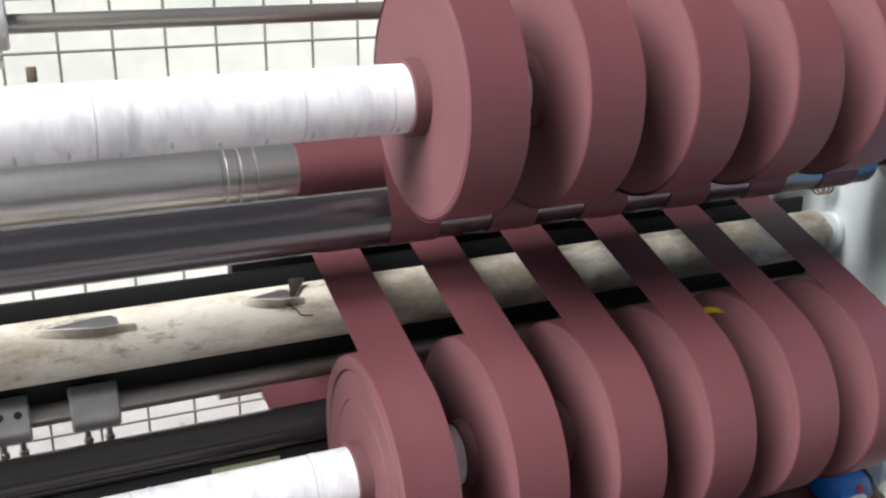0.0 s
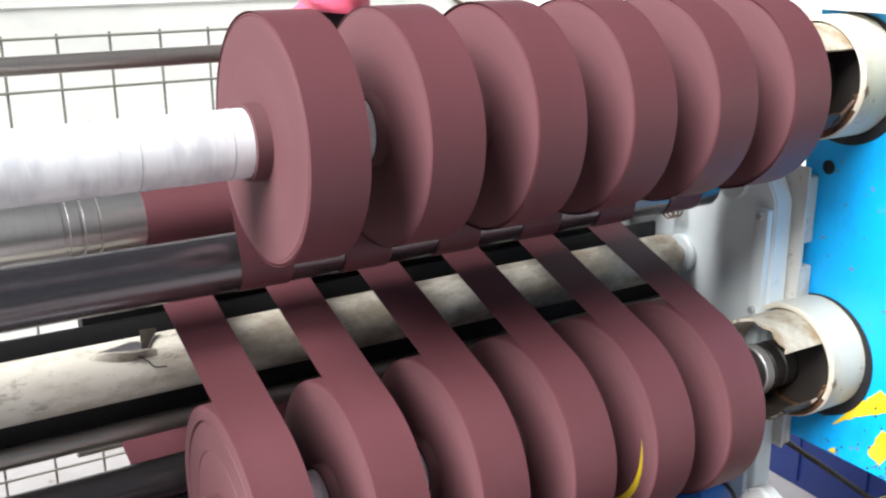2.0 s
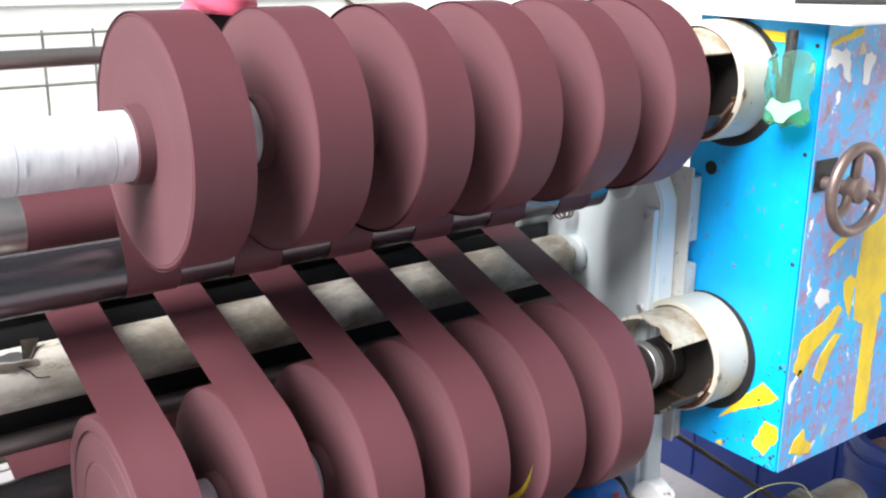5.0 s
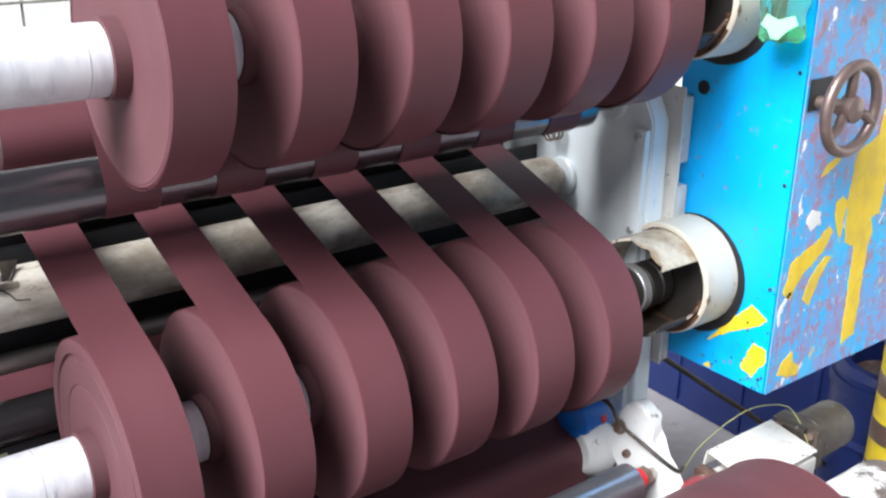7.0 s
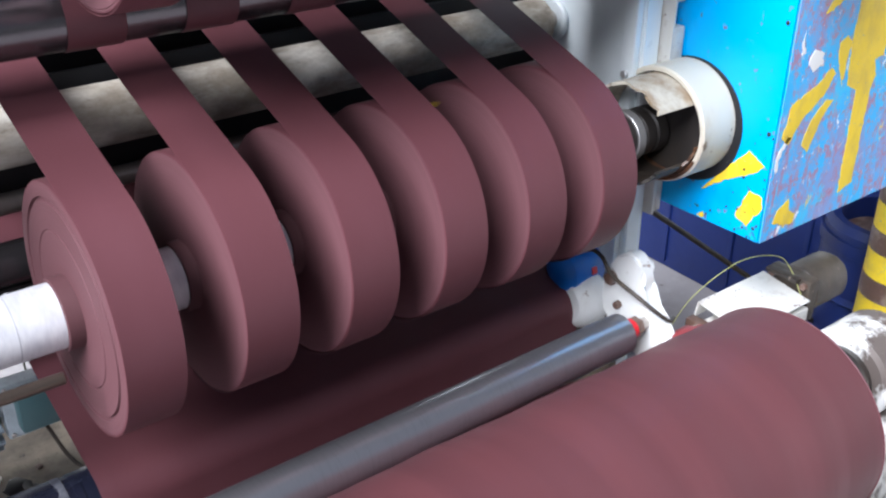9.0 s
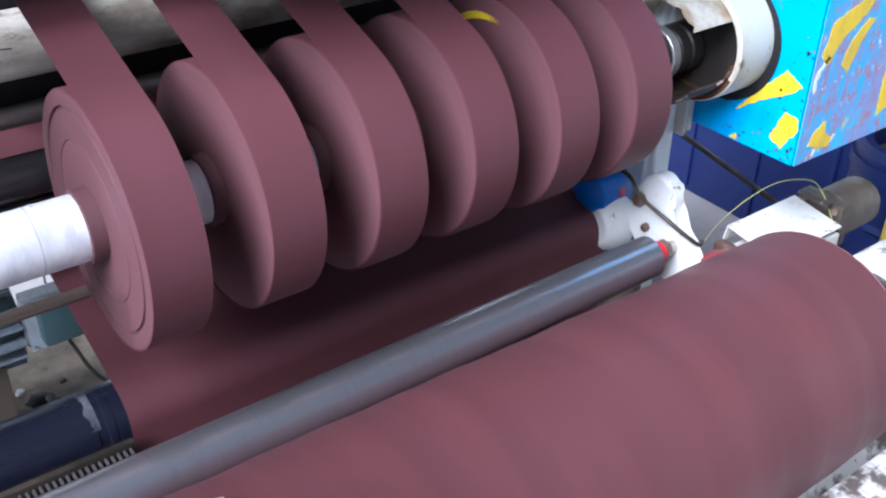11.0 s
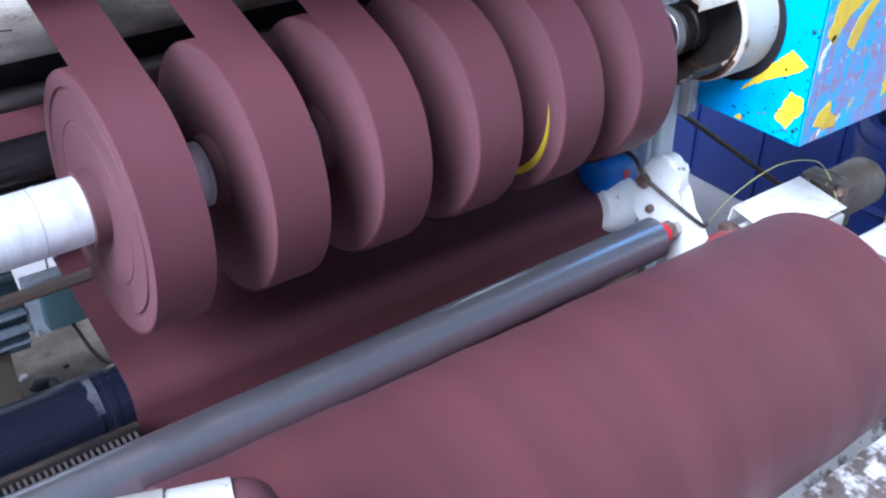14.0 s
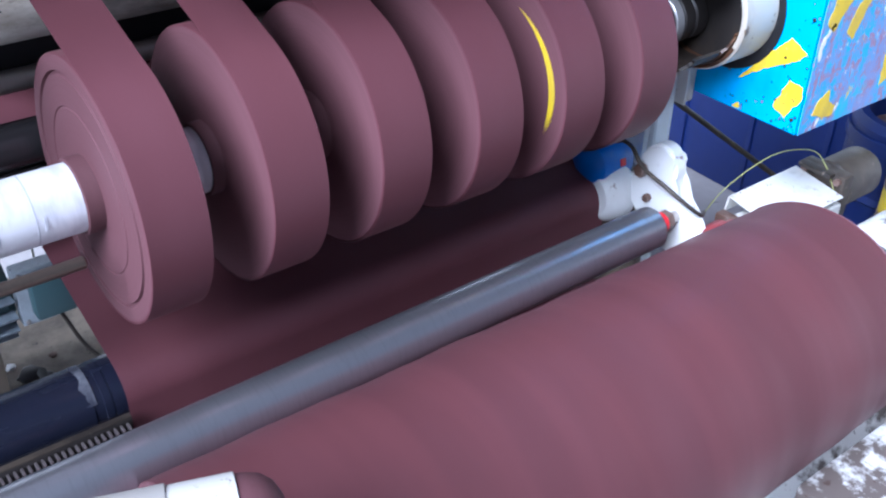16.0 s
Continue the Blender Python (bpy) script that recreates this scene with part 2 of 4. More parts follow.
def mat_concrete():
    k = Mat("workshop_concrete", (0.30, 0.285, 0.29), 0.7)
    k.over((0.16, 0.14, 0.13), k.ramp(k.noise(2.5, 7), 0.45, 0.7), 0.6)
    k.over((0.36, 0.35, 0.36), k.ramp(k.noise(30, 6), 0.5, 0.8), 0.5)
    k.over((0.07, 0.05, 0.04), k.ramp(k.noise(11, 6, (1, 1, 1), 0.7), 0.62, 0.68), 0.6)
    k.bump(k.noise(60, 6), 0.25)
    return k.done()


def mat_bottle():
    k = Mat("green_bottle_plastic", (0.50, 0.90, 0.66), 0.12)
    k.b.inputs["Transmission Weight"].default_value = 0.9
    k.b.inputs["IOR"].default_value = 1.15
    k.bump(k.noise(40, 3), 0.3)
    return k.done()


def mat_fabric():
    k = Mat("red_cotton", (0.80, 0.10, 0.19), 0.8)
    k.over((0.62, 0.06, 0.13), k.ramp(k.noise(20, 4), 0.45, 0.7), 0.6)
    k.b.inputs["Sheen Weight"].default_value = 0.4
    k.bump(k.noise(700, 2), 0.3)
    return k.done()


SCRAPED = mat_scraped()
PAPER = mat_cardboard()
CONCRETE = mat_concrete()
BOTTLE = mat_bottle()
FABRIC = mat_fabric()


# ---- mesh helpers ----
def part(name, bm, material, parent=None, label="", smooth=True, at=None):
    """Link a bmesh as one mesh object, under a parent if there is one."""
    me = bpy.data.meshes.new(name)
    bmesh.ops.recalc_face_normals(bm, faces=bm.faces[:])
    bm.to_mesh(me)
    bm.free()
    for m in (material if isinstance(material, (list, tuple)) else [material]):
        me.materials.append(m)
    if smooth:
        for p in me.polygons:
            p.use_smooth = True
        me.set_sharp_from_angle(angle=radians(35))
    ob = new(name, me)
    if at is not None:
        ob.matrix_basis = at
    if parent:
        ob.parent = parent
    if label:
        ob["label"] = label
    return ob


def holder(name, x, y, z):
    ob = new(name)
    ob.empty_display_size = 0.05
    ob.location = (x, y, z)
    return ob


def lathe(profile, seg=48, bm=None, y=0.0, z=0.0, mats=None, closed=True):
    """Turn (x, r) pairs round the x axis; the profile runs from an end to the other."""
    bm = bm or bmesh.new()
    rings = []
    for x, r in profile:
        if r < 1e-6:
            rings.append([bm.verts.new((x, y, z))])
        else:
            rings.append([bm.verts.new((x, y + r * math.cos(2 * math.pi * i / seg), z + r * math.sin(2 * math.pi * i / seg))) for i in range(seg)])
    for k in range(len(rings) - 1):
        a, b = rings[k], rings[k + 1]
        for i in range(seg):
            j = (i + 1) % seg
            if len(a) == 1 and len(b) == 1:
                continue
            if len(a) == 1:
                f = bm.faces.new((a[0], b[i], b[j]))
            elif len(b) == 1:
                f = bm.faces.new((a[i], b[0], a[j]))
            else:
                f = bm.faces.new((a[i], b[i], b[j], a[j]))
            if mats:
                f.material_index = mats[k]
    return bm


def rod(x0, x1, r, seg=32, bev=0.0015, bm=None, y=0.0, z=0.0):
    return lathe([(x0, 0), (x0, r - bev), (x0 + bev, r), (x1 - bev, r), (x1, r - bev), (x1, 0)], seg, bm, y, z)


def tube(x0, x1, r0, r1, seg=48, bev=0.001):
    return lathe([(x0, r0), (x0, r1 - bev), (x0 + bev, r1), (x1 - bev, r1), (x1, r1 - bev), (x1, r0), (x0, r0)], seg)


def box(x0, x1, y0, y1, z0, z1, bev=0.003, bm=None, m=None):
    bm = bm or bmesh.new()
    made = bmesh.ops.create_cube(bm, size=1)["verts"]
    bmesh.ops.transform(bm, matrix=Matrix.Translation(((x0 + x1) / 2, (y0 + y1) / 2, (z0 + z1) / 2)) @ Matrix.Diagonal((x1 - x0, y1 - y0, z1 - z0, 1)), verts=made)
    if bev:
        edges = list({e for v in made for e in v.link_edges})
        res = bmesh.ops.bevel(bm, geom=edges, offset=bev, segments=2, affect="EDGES", profile=0.6)
        made = list({v for f in res["faces"] for v in f.verts} | {v for v in made if v.is_valid})
    if m is not None:
        bmesh.ops.transform(bm, matrix=m, verts=[v for v in made if v.is_valid])
    return bm


def pipe(points, r, seg=10, bm=None, smooth=6):
    """A round cord through points, rounded by a Catmull-Rom curve."""
    bm = bm or bmesh.new()
    pts = [Vector(p) for p in points]
    ext = [pts[0] * 2 - pts[1]] + pts + [pts[-1] * 2 - pts[-2]]
    line = []
    for i in range(1, len(ext) - 2):
        for s in range(smooth):
            t = s / smooth
            a, b, c, d = ext[i - 1:i + 3]
            line.append(0.5 * ((2 * b) + (c - a) * t + (2 * a - 5 * b + 4 * c - d) * t * t + (3 * b - a - 3 * c + d) * t ** 3))
    line.append(pts[-1])
    rings = []
    for i, p in enumerate(line):
        d = (line[min(i + 1, len(line) - 1)] - line[max(i - 1, 0)]).normalized()
        side = d.orthogonal().normalized() if i == 0 else (side - d * side.dot(d)).normalized()
        up = d.cross(side)
        rings.append([bm.verts.new(p + r * (math.cos(2 * math.pi * k / seg) * side + math.sin(2 * math.pi * k / seg) * up)) for k in range(seg)])
    for a, b in zip(rings, rings[1:]):
        for k in range(seg):
            bm.faces.new((a[k], a[(k + 1) % seg], b[(k + 1) % seg], b[k]))
    bm.faces.new(rings[0])
    bm.faces.new(rings[-1])
    return bm


def shell(x0, x1, r0, r1, a0, a1, seg=32, ragged=0.0, seed=0):
    """Part of a tube wall between two angles (0 front, 90 top, 180 back); the low-x rim can be torn."""
    rnd = random.Random(seed)
    bm = bmesh.new()
    cols = []
    for i in range(seg + 1):
        a = radians(a0 + (a1 - a0) * i / seg)
        e = x0 + ragged * (rnd.random() - 0.3 + 0.8 * math.sin(i * 0.7))
        row = []
        for x, r in ((e, r0), (e, r1), (x1, r1), (x1, r0)):
            row.append(bm.verts.new((x, -r * math.cos(a), r * math.sin(a))))
        cols.append(row)
    for p, q in zip(cols, cols[1:]):
        for k in range(4):
            bm.faces.new((p[k], p[(k + 1) % 4], q[(k + 1) % 4], q[k]))
    bm.faces.new(cols[0])
    bm.faces.new(cols[-1])
    return bm


def sheet(path, x0, x1, thick=0.0006, wave=0.0, steps=1):
    """A band of cloth that follows (y, z) points between two x, with a small thickness."""
    bm = bmesh.new()
    n = len(path)
    normals = []
    for i in range(n):
        a, b = Vector(path[max(i - 1, 0)]), Vector(path[min(i + 1, n - 1)])
        d = (b - a).normalized()
        normals.append(Vector((-d.y, d.x)))
    rows = []
    for i, p in enumerate(path):
        row = []
        for s in (0, 1):
            for k in range(steps + 1):
                x = x0 + (x1 - x0) * k / steps
                w = wave * math.sin(7 * x + 3 * i) * (0 < i < n - 1)
                q = Vector(p) + normals[i] * (s * thick + w)
                row.append(bm.verts.new((x, q.x, q.y)))
        rows.append(row)
    m = steps + 1
    for a, b in zip(rows, rows[1:]):
        for k in range(steps):
            bm.faces.new((a[k], a[k + 1], b[k + 1], b[k]))
            bm.faces.new((a[m + k + 1], a[m + k], b[m + k], b[m + k + 1]))
        bm.faces.new((a[0], b[0], b[m], a[m]))
        bm.faces.new((b[m - 1], a[m - 1], a[2 * m - 1], b[2 * m - 1]))
    for r in (rows[0], rows[-1]):
        for k in range(steps):
            bm.faces.new((r[k], r[m + k], r[m + k + 1], r[k + 1]))
    return bm


def arc(cy, cz, r, a0, a1, n=12):
    """Points on a circle from angle a0 to a1 (0 front, 90 top, 180 back)."""
    return [(cy - r * math.cos(radians(a0 + (a1 - a0) * i / n)), cz + r * math.sin(radians(a0 + (a1 - a0) * i / n))) for i in range(n + 1)]


def outline(points, depth, axis="x"):
    """A flat plate from its outline: (y, z) points thickened along x, or (x, z) points along y."""
    bm = bmesh.new()
    a, b = [], []
    for u, w in points:
        a.append(bm.verts.new((0, u, w) if axis == "x" else (u, 0, w)))
        b.append(bm.verts.new((depth, u, w) if axis == "x" else (u, depth, w)))
    bm.faces.new(a)
    bm.faces.new(b[::-1])
    for i in range(len(a)):
        j = (i + 1) % len(a)
        bm.faces.new((a[i], a[j], b[j], b[i]))
    return bm


# ---- the hall ----
def setting(name, bm, material, label, smooth=False):
    return tagged(part(name, bm, material, smooth=smooth), label, "", "", "structure")


setting("floor", box(-5, 6, -5, 5, -0.1, 0, 0), CONCRETE, "grey stained concrete workshop floor")
setting("wall_north", box(-5, 6, 3.2, 3.35, 0, 2.8, 0), WALLP, "bright white painted workshop wall")
setting("wall_east", box(6, 6.15, -5, 3.35, 0, 2.8, 0), WALLP, "white painted workshop wall")
# two unseen walls, added: low to admit the sun, grey to limit bounce
setting("wall_west", box(-5.15, -5, -5, 3.35, 0, 1.0, 0), ROOFP, "low grey wall added out of view")
setting("wall_south", box(-5, 6, -5.15, -5, 0, 1.0, 0), ROOFP, "low grey wall added out of view")


SEAMP = mat_paint("grey_seam", (0.50, 0.51, 0.49), 0.7)
setting("trim", box(-3.2, 5.0, 3.192, 3.1995, 1.2835, 1.2875, 0.001), SEAMP, "thin grey seam along the white wall")


tagged(part("slanting_pole", pipe([(1.62, 3.185, 1.83), (2.11, 3.185, 1.312), (2.35, 3.185, 1.06), (2.60, 3.185, 0.0)], 0.009, 10), RUST), "thin brown slanting pole against the white wall", "pole")


# ---- wire guard behind the machine ----
def wire_guard():
    g = holder("wire_guard", -0.625, 0.79, 0.0)
    tagged(g, "welded square wire mesh guard panel behind the rollers", "guard")
    up = rod(0, 1.392, 0.0022, 8, 0.0005)
    mesh_v = part("upright_wire", up, WIREM, g)
    mesh_v.matrix_basis = pose(-1.2, 0, 0.0, 0, -90, 0)
    for i in range(1, 35):
        o = new("upright_wire", mesh_v.data)
        o.parent = g
        o.matrix_basis = pose(-1.2 + 0.0815 * i + 0.0045, 0, 0.0, 0, -90, 0)
    flat = part("cross_wire", rod(-1.25, 1.65, 0.0022, 8, 0.0005), WIREM, g)
    flat.matrix_basis = pose(0, -0.0045, 1.305)
    for i in range(-1, 10):
        if i == 0:
            continue
        o = new("cross_wire", flat.data)
        o.parent = g
        o.matrix_basis = pose(0, -0.0045, 1.305 - 0.0815 * i)
    part("clip", box(0.302, 0.318, -0.012, -0.0068, 1.262, 1.286, 0.002), RUST, g, "small dark clip on the mesh")
    return g


wire_guard()


# ---- rewinding rolls ----
def slit_roll(name, radius, label, stepped, first=False):
    """One narrow wound roll, its left face at local x = 0, on its paper core."""
    h = new(name)
    h.empty_display_size = 0.05
    w = SW - 0.0025
    groove = 0.0012
    prof = [(0.0, SHAFT_R + 0.0042)]
    for s, d in sorted(stepped):
        prof += [(0.0, radius * s - 0.0007 * (1 + d)), (groove * d, radius * s - 0.0004 * (1 + d)), (groove * d, radius * s + 0.0004 * (1 + d)), (0.0, radius * s + 0.0007 * (1 + d))]
    prof += [(0.0, radius - 0.0022), (0.0007, radius - 0.0007), (0.0022, radius), (w - 0.0016, radius), (w, radius - 0.0016), (w, SHAFT_R + 0.0042)]
    mats = [0] * (len(prof) - 1)
    k = len(prof) - 4
    mats[k - 1] = mats[k] = mats[k + 1] = 1
    mats[k - 2] = 1
    part("winding", lathe(prof, 128, mats=mats), [SIDE, CLOTH], h)
    part("core", tube(-0.016 if first else -0.013, w + 0.004, SHAFT_R + 0.0006, SHAFT_R + 0.0040, 64), CORE, h, "dark paper core tube")
    return tagged(h, label, "roll", "slit rolls on the rewinding shafts")


STEPS_UP = ((0.97, 0.5),)
STEPS_LO = ((0.86, 2.6), (0.62, 0.8))
upper_rolls, lower_rolls = [], []
for i in range(6):
    u = slit_roll("slit_roll", UP_R + 0.001 * math.sin(i * 2.1), "narrow maroon abrasive cloth roll on the upper shaft", STEPS_UP if i == 0 else (), i == 0)
    u.matrix_basis = pose(2 * i * SW, *UP)
    upper_rolls.append((u, 2 * i * SW))
    l = slit_roll("slit_roll", LO_R + 0.0008 * math.sin(i * 1.7 + 1), "maroon cloth roll on the lower shaft" + (" with a yellow tape marker" if i == 4 else ""), STEPS_LO if i == 0 else (), i == 0)
    l.matrix_basis = pose((2 * i - 1) * SW, *LO)
    lower_rolls.append((l, (2 * i - 1) * SW))

# marker tape on the left face of one lower roll: a curved sliver, pointed at its ends
bm = bmesh.new()
inner, outer = [], []
for i in range(25):
    a = radians(-23 + 76 * i / 24)
    half = 0.0044 * math.sin(math.pi * ((i + 0.4) / 24.8) ** 0.62) ** 0.8
    mid = 0.1035 + 0.004 * math.cos(a * 2.0)
    for lst, r in ((inner, mid - half), (outer, mid + half)):
        lst.append((bm.verts.new((-0.0014, -r * math.cos(a), r * math.sin(a))), bm.verts.new((-0.0002, -r * math.cos(a), r * math.sin(a)))))
for p, q, s, t in zip(inner, inner[1:], outer, outer[1:]):
    bm.faces.new((p[0], q[0], t[0], s[0]))
    bm.faces.new((p[0], p[1], q[1], q[0]))
    bm.faces.new((s[0], t[0], t[1], s[1]))
part("tape_marker", bm, YELLOWT, lower_rolls[4][0].children[0], "yellow tape sliver")


def rewind_shaft(x0, x1, label):
    h = new("rewind_shaft")
    h.empty_display_size = 0.05
    prof = [(x0, 0), (x0, SHAFT_R - 0.002), (x0 + 0.002, SHAFT_R)]
    prof += [(x1 - 0.002, SHAFT_R), (x1, SHAFT_R - 0.002), (x1, 0)]
    body = part("tube", lathe(prof, 64), ALU, h)
    for gx in (-0.48, -0.30, -0.12, -0.035):
        part("ring_mark", tube(gx - 0.0007, gx + 0.0007, SHAFT_R - 0.0005, SHAFT_R + 0.0002, 48, 0.0001), SMUDGE, body)
    marks = bmesh.new()
    for k in range(22):
        a = 20 + 7 * math.sin(k * 2.3)
        for turn in (0, 170):
            box(-0.03 - 0.042 * k, -0.027 - 0.042 * k, SHAFT_R - 0.001, SHAFT_R + 0.0004, -0.005, 0.004 + 0.003 * math.sin(k), 0, marks, pose(0, 0, 0, a + turn))
    tagged(part("scale_marks", marks, SMUDGE, body, "grey scale marks", smooth=False), kind="stuff")
    part("journal", lathe([(x1 - 0.01, 0), (x1 - 0.01, 0.031), (x1 + 0.012, 0.031), (x1 + 0.014, 0.027), (x1 + 0.016, 0.027), (x1 + 0.02, 0.034), (x1 + 0.036, 0.034), (x1 + 0.038, 0.031), (x1 + 0.042, 0.031), (x1 + 0.044, 0.034), (x1 + 0.058, 0.034), (x1 + 0.060, 0.031), (x1 + 0.064, 0.031), (x1 + 0.066, 0.034), (x1 + 0.085, 0.034), (x1 + 0.085, 0.024), (x1 + 0.16, 0.024), (x1 + 0.16, 0)], 40), GREASYBLACK, h, "greasy black journal")
    part("collar", tube(x1 - 0.055, x1 - 0.004, SHAFT_R - 0.001, SHAFT_R + 0.003, 40), ALU, h, "bright steel collar")
    part("bright_ring", tube(x1 + 0.021, x1 + 0.036, 0.0335, 0.0372, 48), COLLARM, h, "bright steel ring")
    return tagged(h, label, "shaft", "rewinding shafts")


shaft_up = rewind_shaft(-0.98, 0.705, "scuffed aluminium upper rewinding shaft with faint rings")
shaft_up.matrix_basis = pose(0, *UP)
shaft_lo = rewind_shaft(-0.98, 0.690, "scuffed aluminium lower rewinding shaft with faint rings")
shaft_lo.matrix_basis = pose(0, *LO)


# ---- cloth web and strips ----
def tangent(c1, r1, c2, r2, s1, s2):
    """Touching points of a straight run from circle 1 to circle 2; s = +1 or -1 picks the side."""
    dy, dz = c2[0] - c1[0], c2[1] - c1[1]
    d = math.hypot(dy, dz)
    uy, uz = dy / d, dz / d
    c = (s2 * r2 - s1 * r1) / d
    c = max(-1, min(1, c))
    k = math.sqrt(1 - c * c)
    ny, nz = -uz * k + uy * -c, uy * k + uz * -c
    return (c1[0] + s1 * r1 * ny, c1[1] + s1 * r1 * nz), (c2[0] + s2 * r2 * ny, c2[1] + s2 * r2 * nz)


def ang(c, p):
    return math.degrees(math.atan2(p[1] - c[1], -(p[0] - c[0])))


# lower strips: from under the nip roller down to the top of each lower roll
n_lo, l_in = tangent(KNIFE[:2], KNIFE[2] + 0.0008, LO, LO_R + 0.0012, -1, -1)
n_up, u_in = tangent(NIP[:2], NIP[2] + 0.0008, UP, UP_R + 0.0012, 1, -1)
def strip(run, wrap, x0, x1, label):
    h = new("cloth_strip")
    part("free_run", sheet(run + wrap[:1], x0, x1), CLOTH, h)
    part("outer_wrap", sheet(wrap, x0, x1), CLOTH, h)
    return tagged(h, label, "strip", "cloth strips")


for i in range(6):
    run = arc(KNIFE[0], KNIFE[1], KNIFE[2] + 0.0008, ang(KNIFE, n_lo) + 40, ang(KNIFE, n_lo), 6)
    strip(run, arc(*LO, LO_R + 0.0012, ang(LO, l_in), ang(LO, l_in) - 205, 48), (2 * i - 1) * SW, 2 * i * SW - 0.0025, "taut maroon cloth strip running down to a lower roll")
    run = arc(NIP[0], NIP[1], NIP[2] + 0.0008, ang(NIP, n_up) - 100, ang(NIP, n_up), 14)
    a = ang(UP, u_in) % 360
    strip(run, arc(*UP, UP_R + 0.0016, a, a - 320, 72), 2 * i * SW, (2 * i + 1) * SW - 0.0025, "taut maroon cloth strip running up to an upper roll")

lead = [(-0.30, 0.570), (-0.10, 0.470), (0.0, 0.455), (0.0155, 0.48), (0.0155, 0.60)] + arc(NAVY[0], NAVY[1], NAVY[2] + 0.001, -2, 73.6, 24)
flat = [lead[-1], (0.30, 0.785), (0.49, 0.842)] + arc(REAR[0], REAR[1], REAR[2] + 0.001, 110, 170, 6)
rise = [flat[-1]] + arc(GUIDE[0], GUIDE[1], GUIDE[2] + 0.001, 200, -60, 24) + arc(KNIFE[0], KNIFE[1], KNIFE[2] + 0.003, 110, 80, 4)
cloth_web = new("cloth_web")
for name, path in (("front_run", lead), ("lower_run", flat), ("rising_run", rise)):
    part(name, sheet(path, -SW, 11 * SW), CLOTH, cloth_web)
tagged(cloth_web, "wide maroon abrasive cloth web over the rollers", "web")

# ---- rollers ----
def roller(name, axis, x0, x1, material, label, rings=(), journal=0.012, seg=56, bev=0.003):
    h = new(name)
    h.empty_display_size = 0.05
    h.matrix_basis = pose(0, axis[0], axis[1])
    r = axis[2]
    prof = [(x0, 0), (x0, r - bev), (x0 + bev, r)]
    for gx, gw in rings:
        prof += [(gx, r), (gx + 0.0008, r - 0.0012), (gx + gw - 0.0008, r - 0.0012), (gx + gw, r)]
    prof += [(x1 - bev, r), (x1, r - bev), (x1, 0)]
    part("barrel", lathe(prof, seg), material, h)
    part("journal", rod(x1 - 0.01, x1 + 0.07, journal, 24), RODM, h)
    part("journal", rod(x0 - 0.07, x0 + 0.01, journal, 24), RODM, h)
    return tagged(h, label, "roller")


PL = -0.95
turning = []
turning.append((roller("knife_roller", KNIFE, -0.10, 0.70, DARKSTEEL, "black slitting roller behind the nip roller"), KNIFE, 1))
turning.append((roller("guide_roller", GUIDE, PL, 0.72, POLISHED, "worn chrome guide roller with turned rings", ((-0.150, 0.007), (-0.132, 0.005), (-0.112, 0.003))), GUIDE, 1))
turning.append((roller("nip_roller", NIP, PL, 0.70, STEEL, "dark ground steel nip roller", (), 0.014, 64), NIP, -1))
roller("paper_tube_roller", TUBE, PL, 0.728, PAPER, "stained white paper wrapped tube roller with torn patches", (), 0.014, 64)
turning.append((roller("black_roller", DARK, PL, 0.70, DARKSTEEL, "glossy black rubber roller"), DARK, 1))
turning.append((roller("navy_roller", NAVY, PL, 0.652, NAVYM, "navy rubber roller carrying the wide web", ((-0.095, 0.012), (-0.075, 0.002))), NAVY, -1))
turning.append((roller("rear_roller", REAR, -0.045, 0.70, STEEL, "steel deflecting roller at the rear"), REAR, 1))
WORNTAPE = mat_paint("worn_grey_tape", (0.15, 0.155, 0.18), 0.5, (0.02, 0.022, 0.04), 0.9, None, 0.40, 0.60, 40)
tagged(part("worn_tape", shell(-0.101, -0.091, NAVY[2] + 0.0001, NAVY[2] + 0.0005, 25, 120, 20, 0.003, 2), WORNTAPE, at=pose(0, NAVY[0], NAVY[1])), "worn grey tape band on the navy roller", "tape")
roller("grey_roller", GREY, PL, 0.630, GREYM, "smooth grey anodised idler roller", (), 0.008, 56, 0.002)


def plain_rod(name, axis, x0, x1, label):
    return tagged(part(name, rod(x0, x1, axis[2], 28), RODM, at=pose(0, axis[0], axis[1])), label, "rod")


plain_rod("tie_rod", TOPROD, PL, PLATE, "dull steel tie rod across the machine")
plain_rod("knife_rod", BAR, PL, PLATE, "thin steel rod carrying clamp collars")
tagged(part("tie_rod", rod(-0.60, -0.093, 0.0062, 28), BROWNROD, at=pose(0, -0.05, 0.911)), "thin browned steel rod below the lower shaft", "rod")


def clamp_collar(x, axis, w, r, label, holes=False):
    h = holder("clamp_collar", x, axis[0], axis[1])
    ring = part("ring", tube(0, w, axis[2], r, 40, 0.002), COLLARM, h)
    for k in (0.3, 0.75):
        part("set_screw", pipe([(w * k, -0.004, -r + 0.002), (w * k, -0.005, -r - 0.012)], 0.0035, 8, smooth=2), RODM, ring)
        part("screw_head", pipe([(w * k, -0.005, -r - 0.010), (w * k, -0.0055, -r - 0.017)], 0.0055, 6, smooth=1), RODM, ring)
    for k in ((0.3, 0.72) if holes else ()):
        part("screw_hole", pipe([(w * k, -r * 0.8 + 0.003, r * 0.6 - 0.003), (w * k, -r * 0.8 - 0.0006, r * 0.6 + 0.0002)], 0.0045, 10, smooth=1), GREASYBLACK, ring, "dark screw hole")
    return tagged(h, label, "collar", "collars on the knife rod")


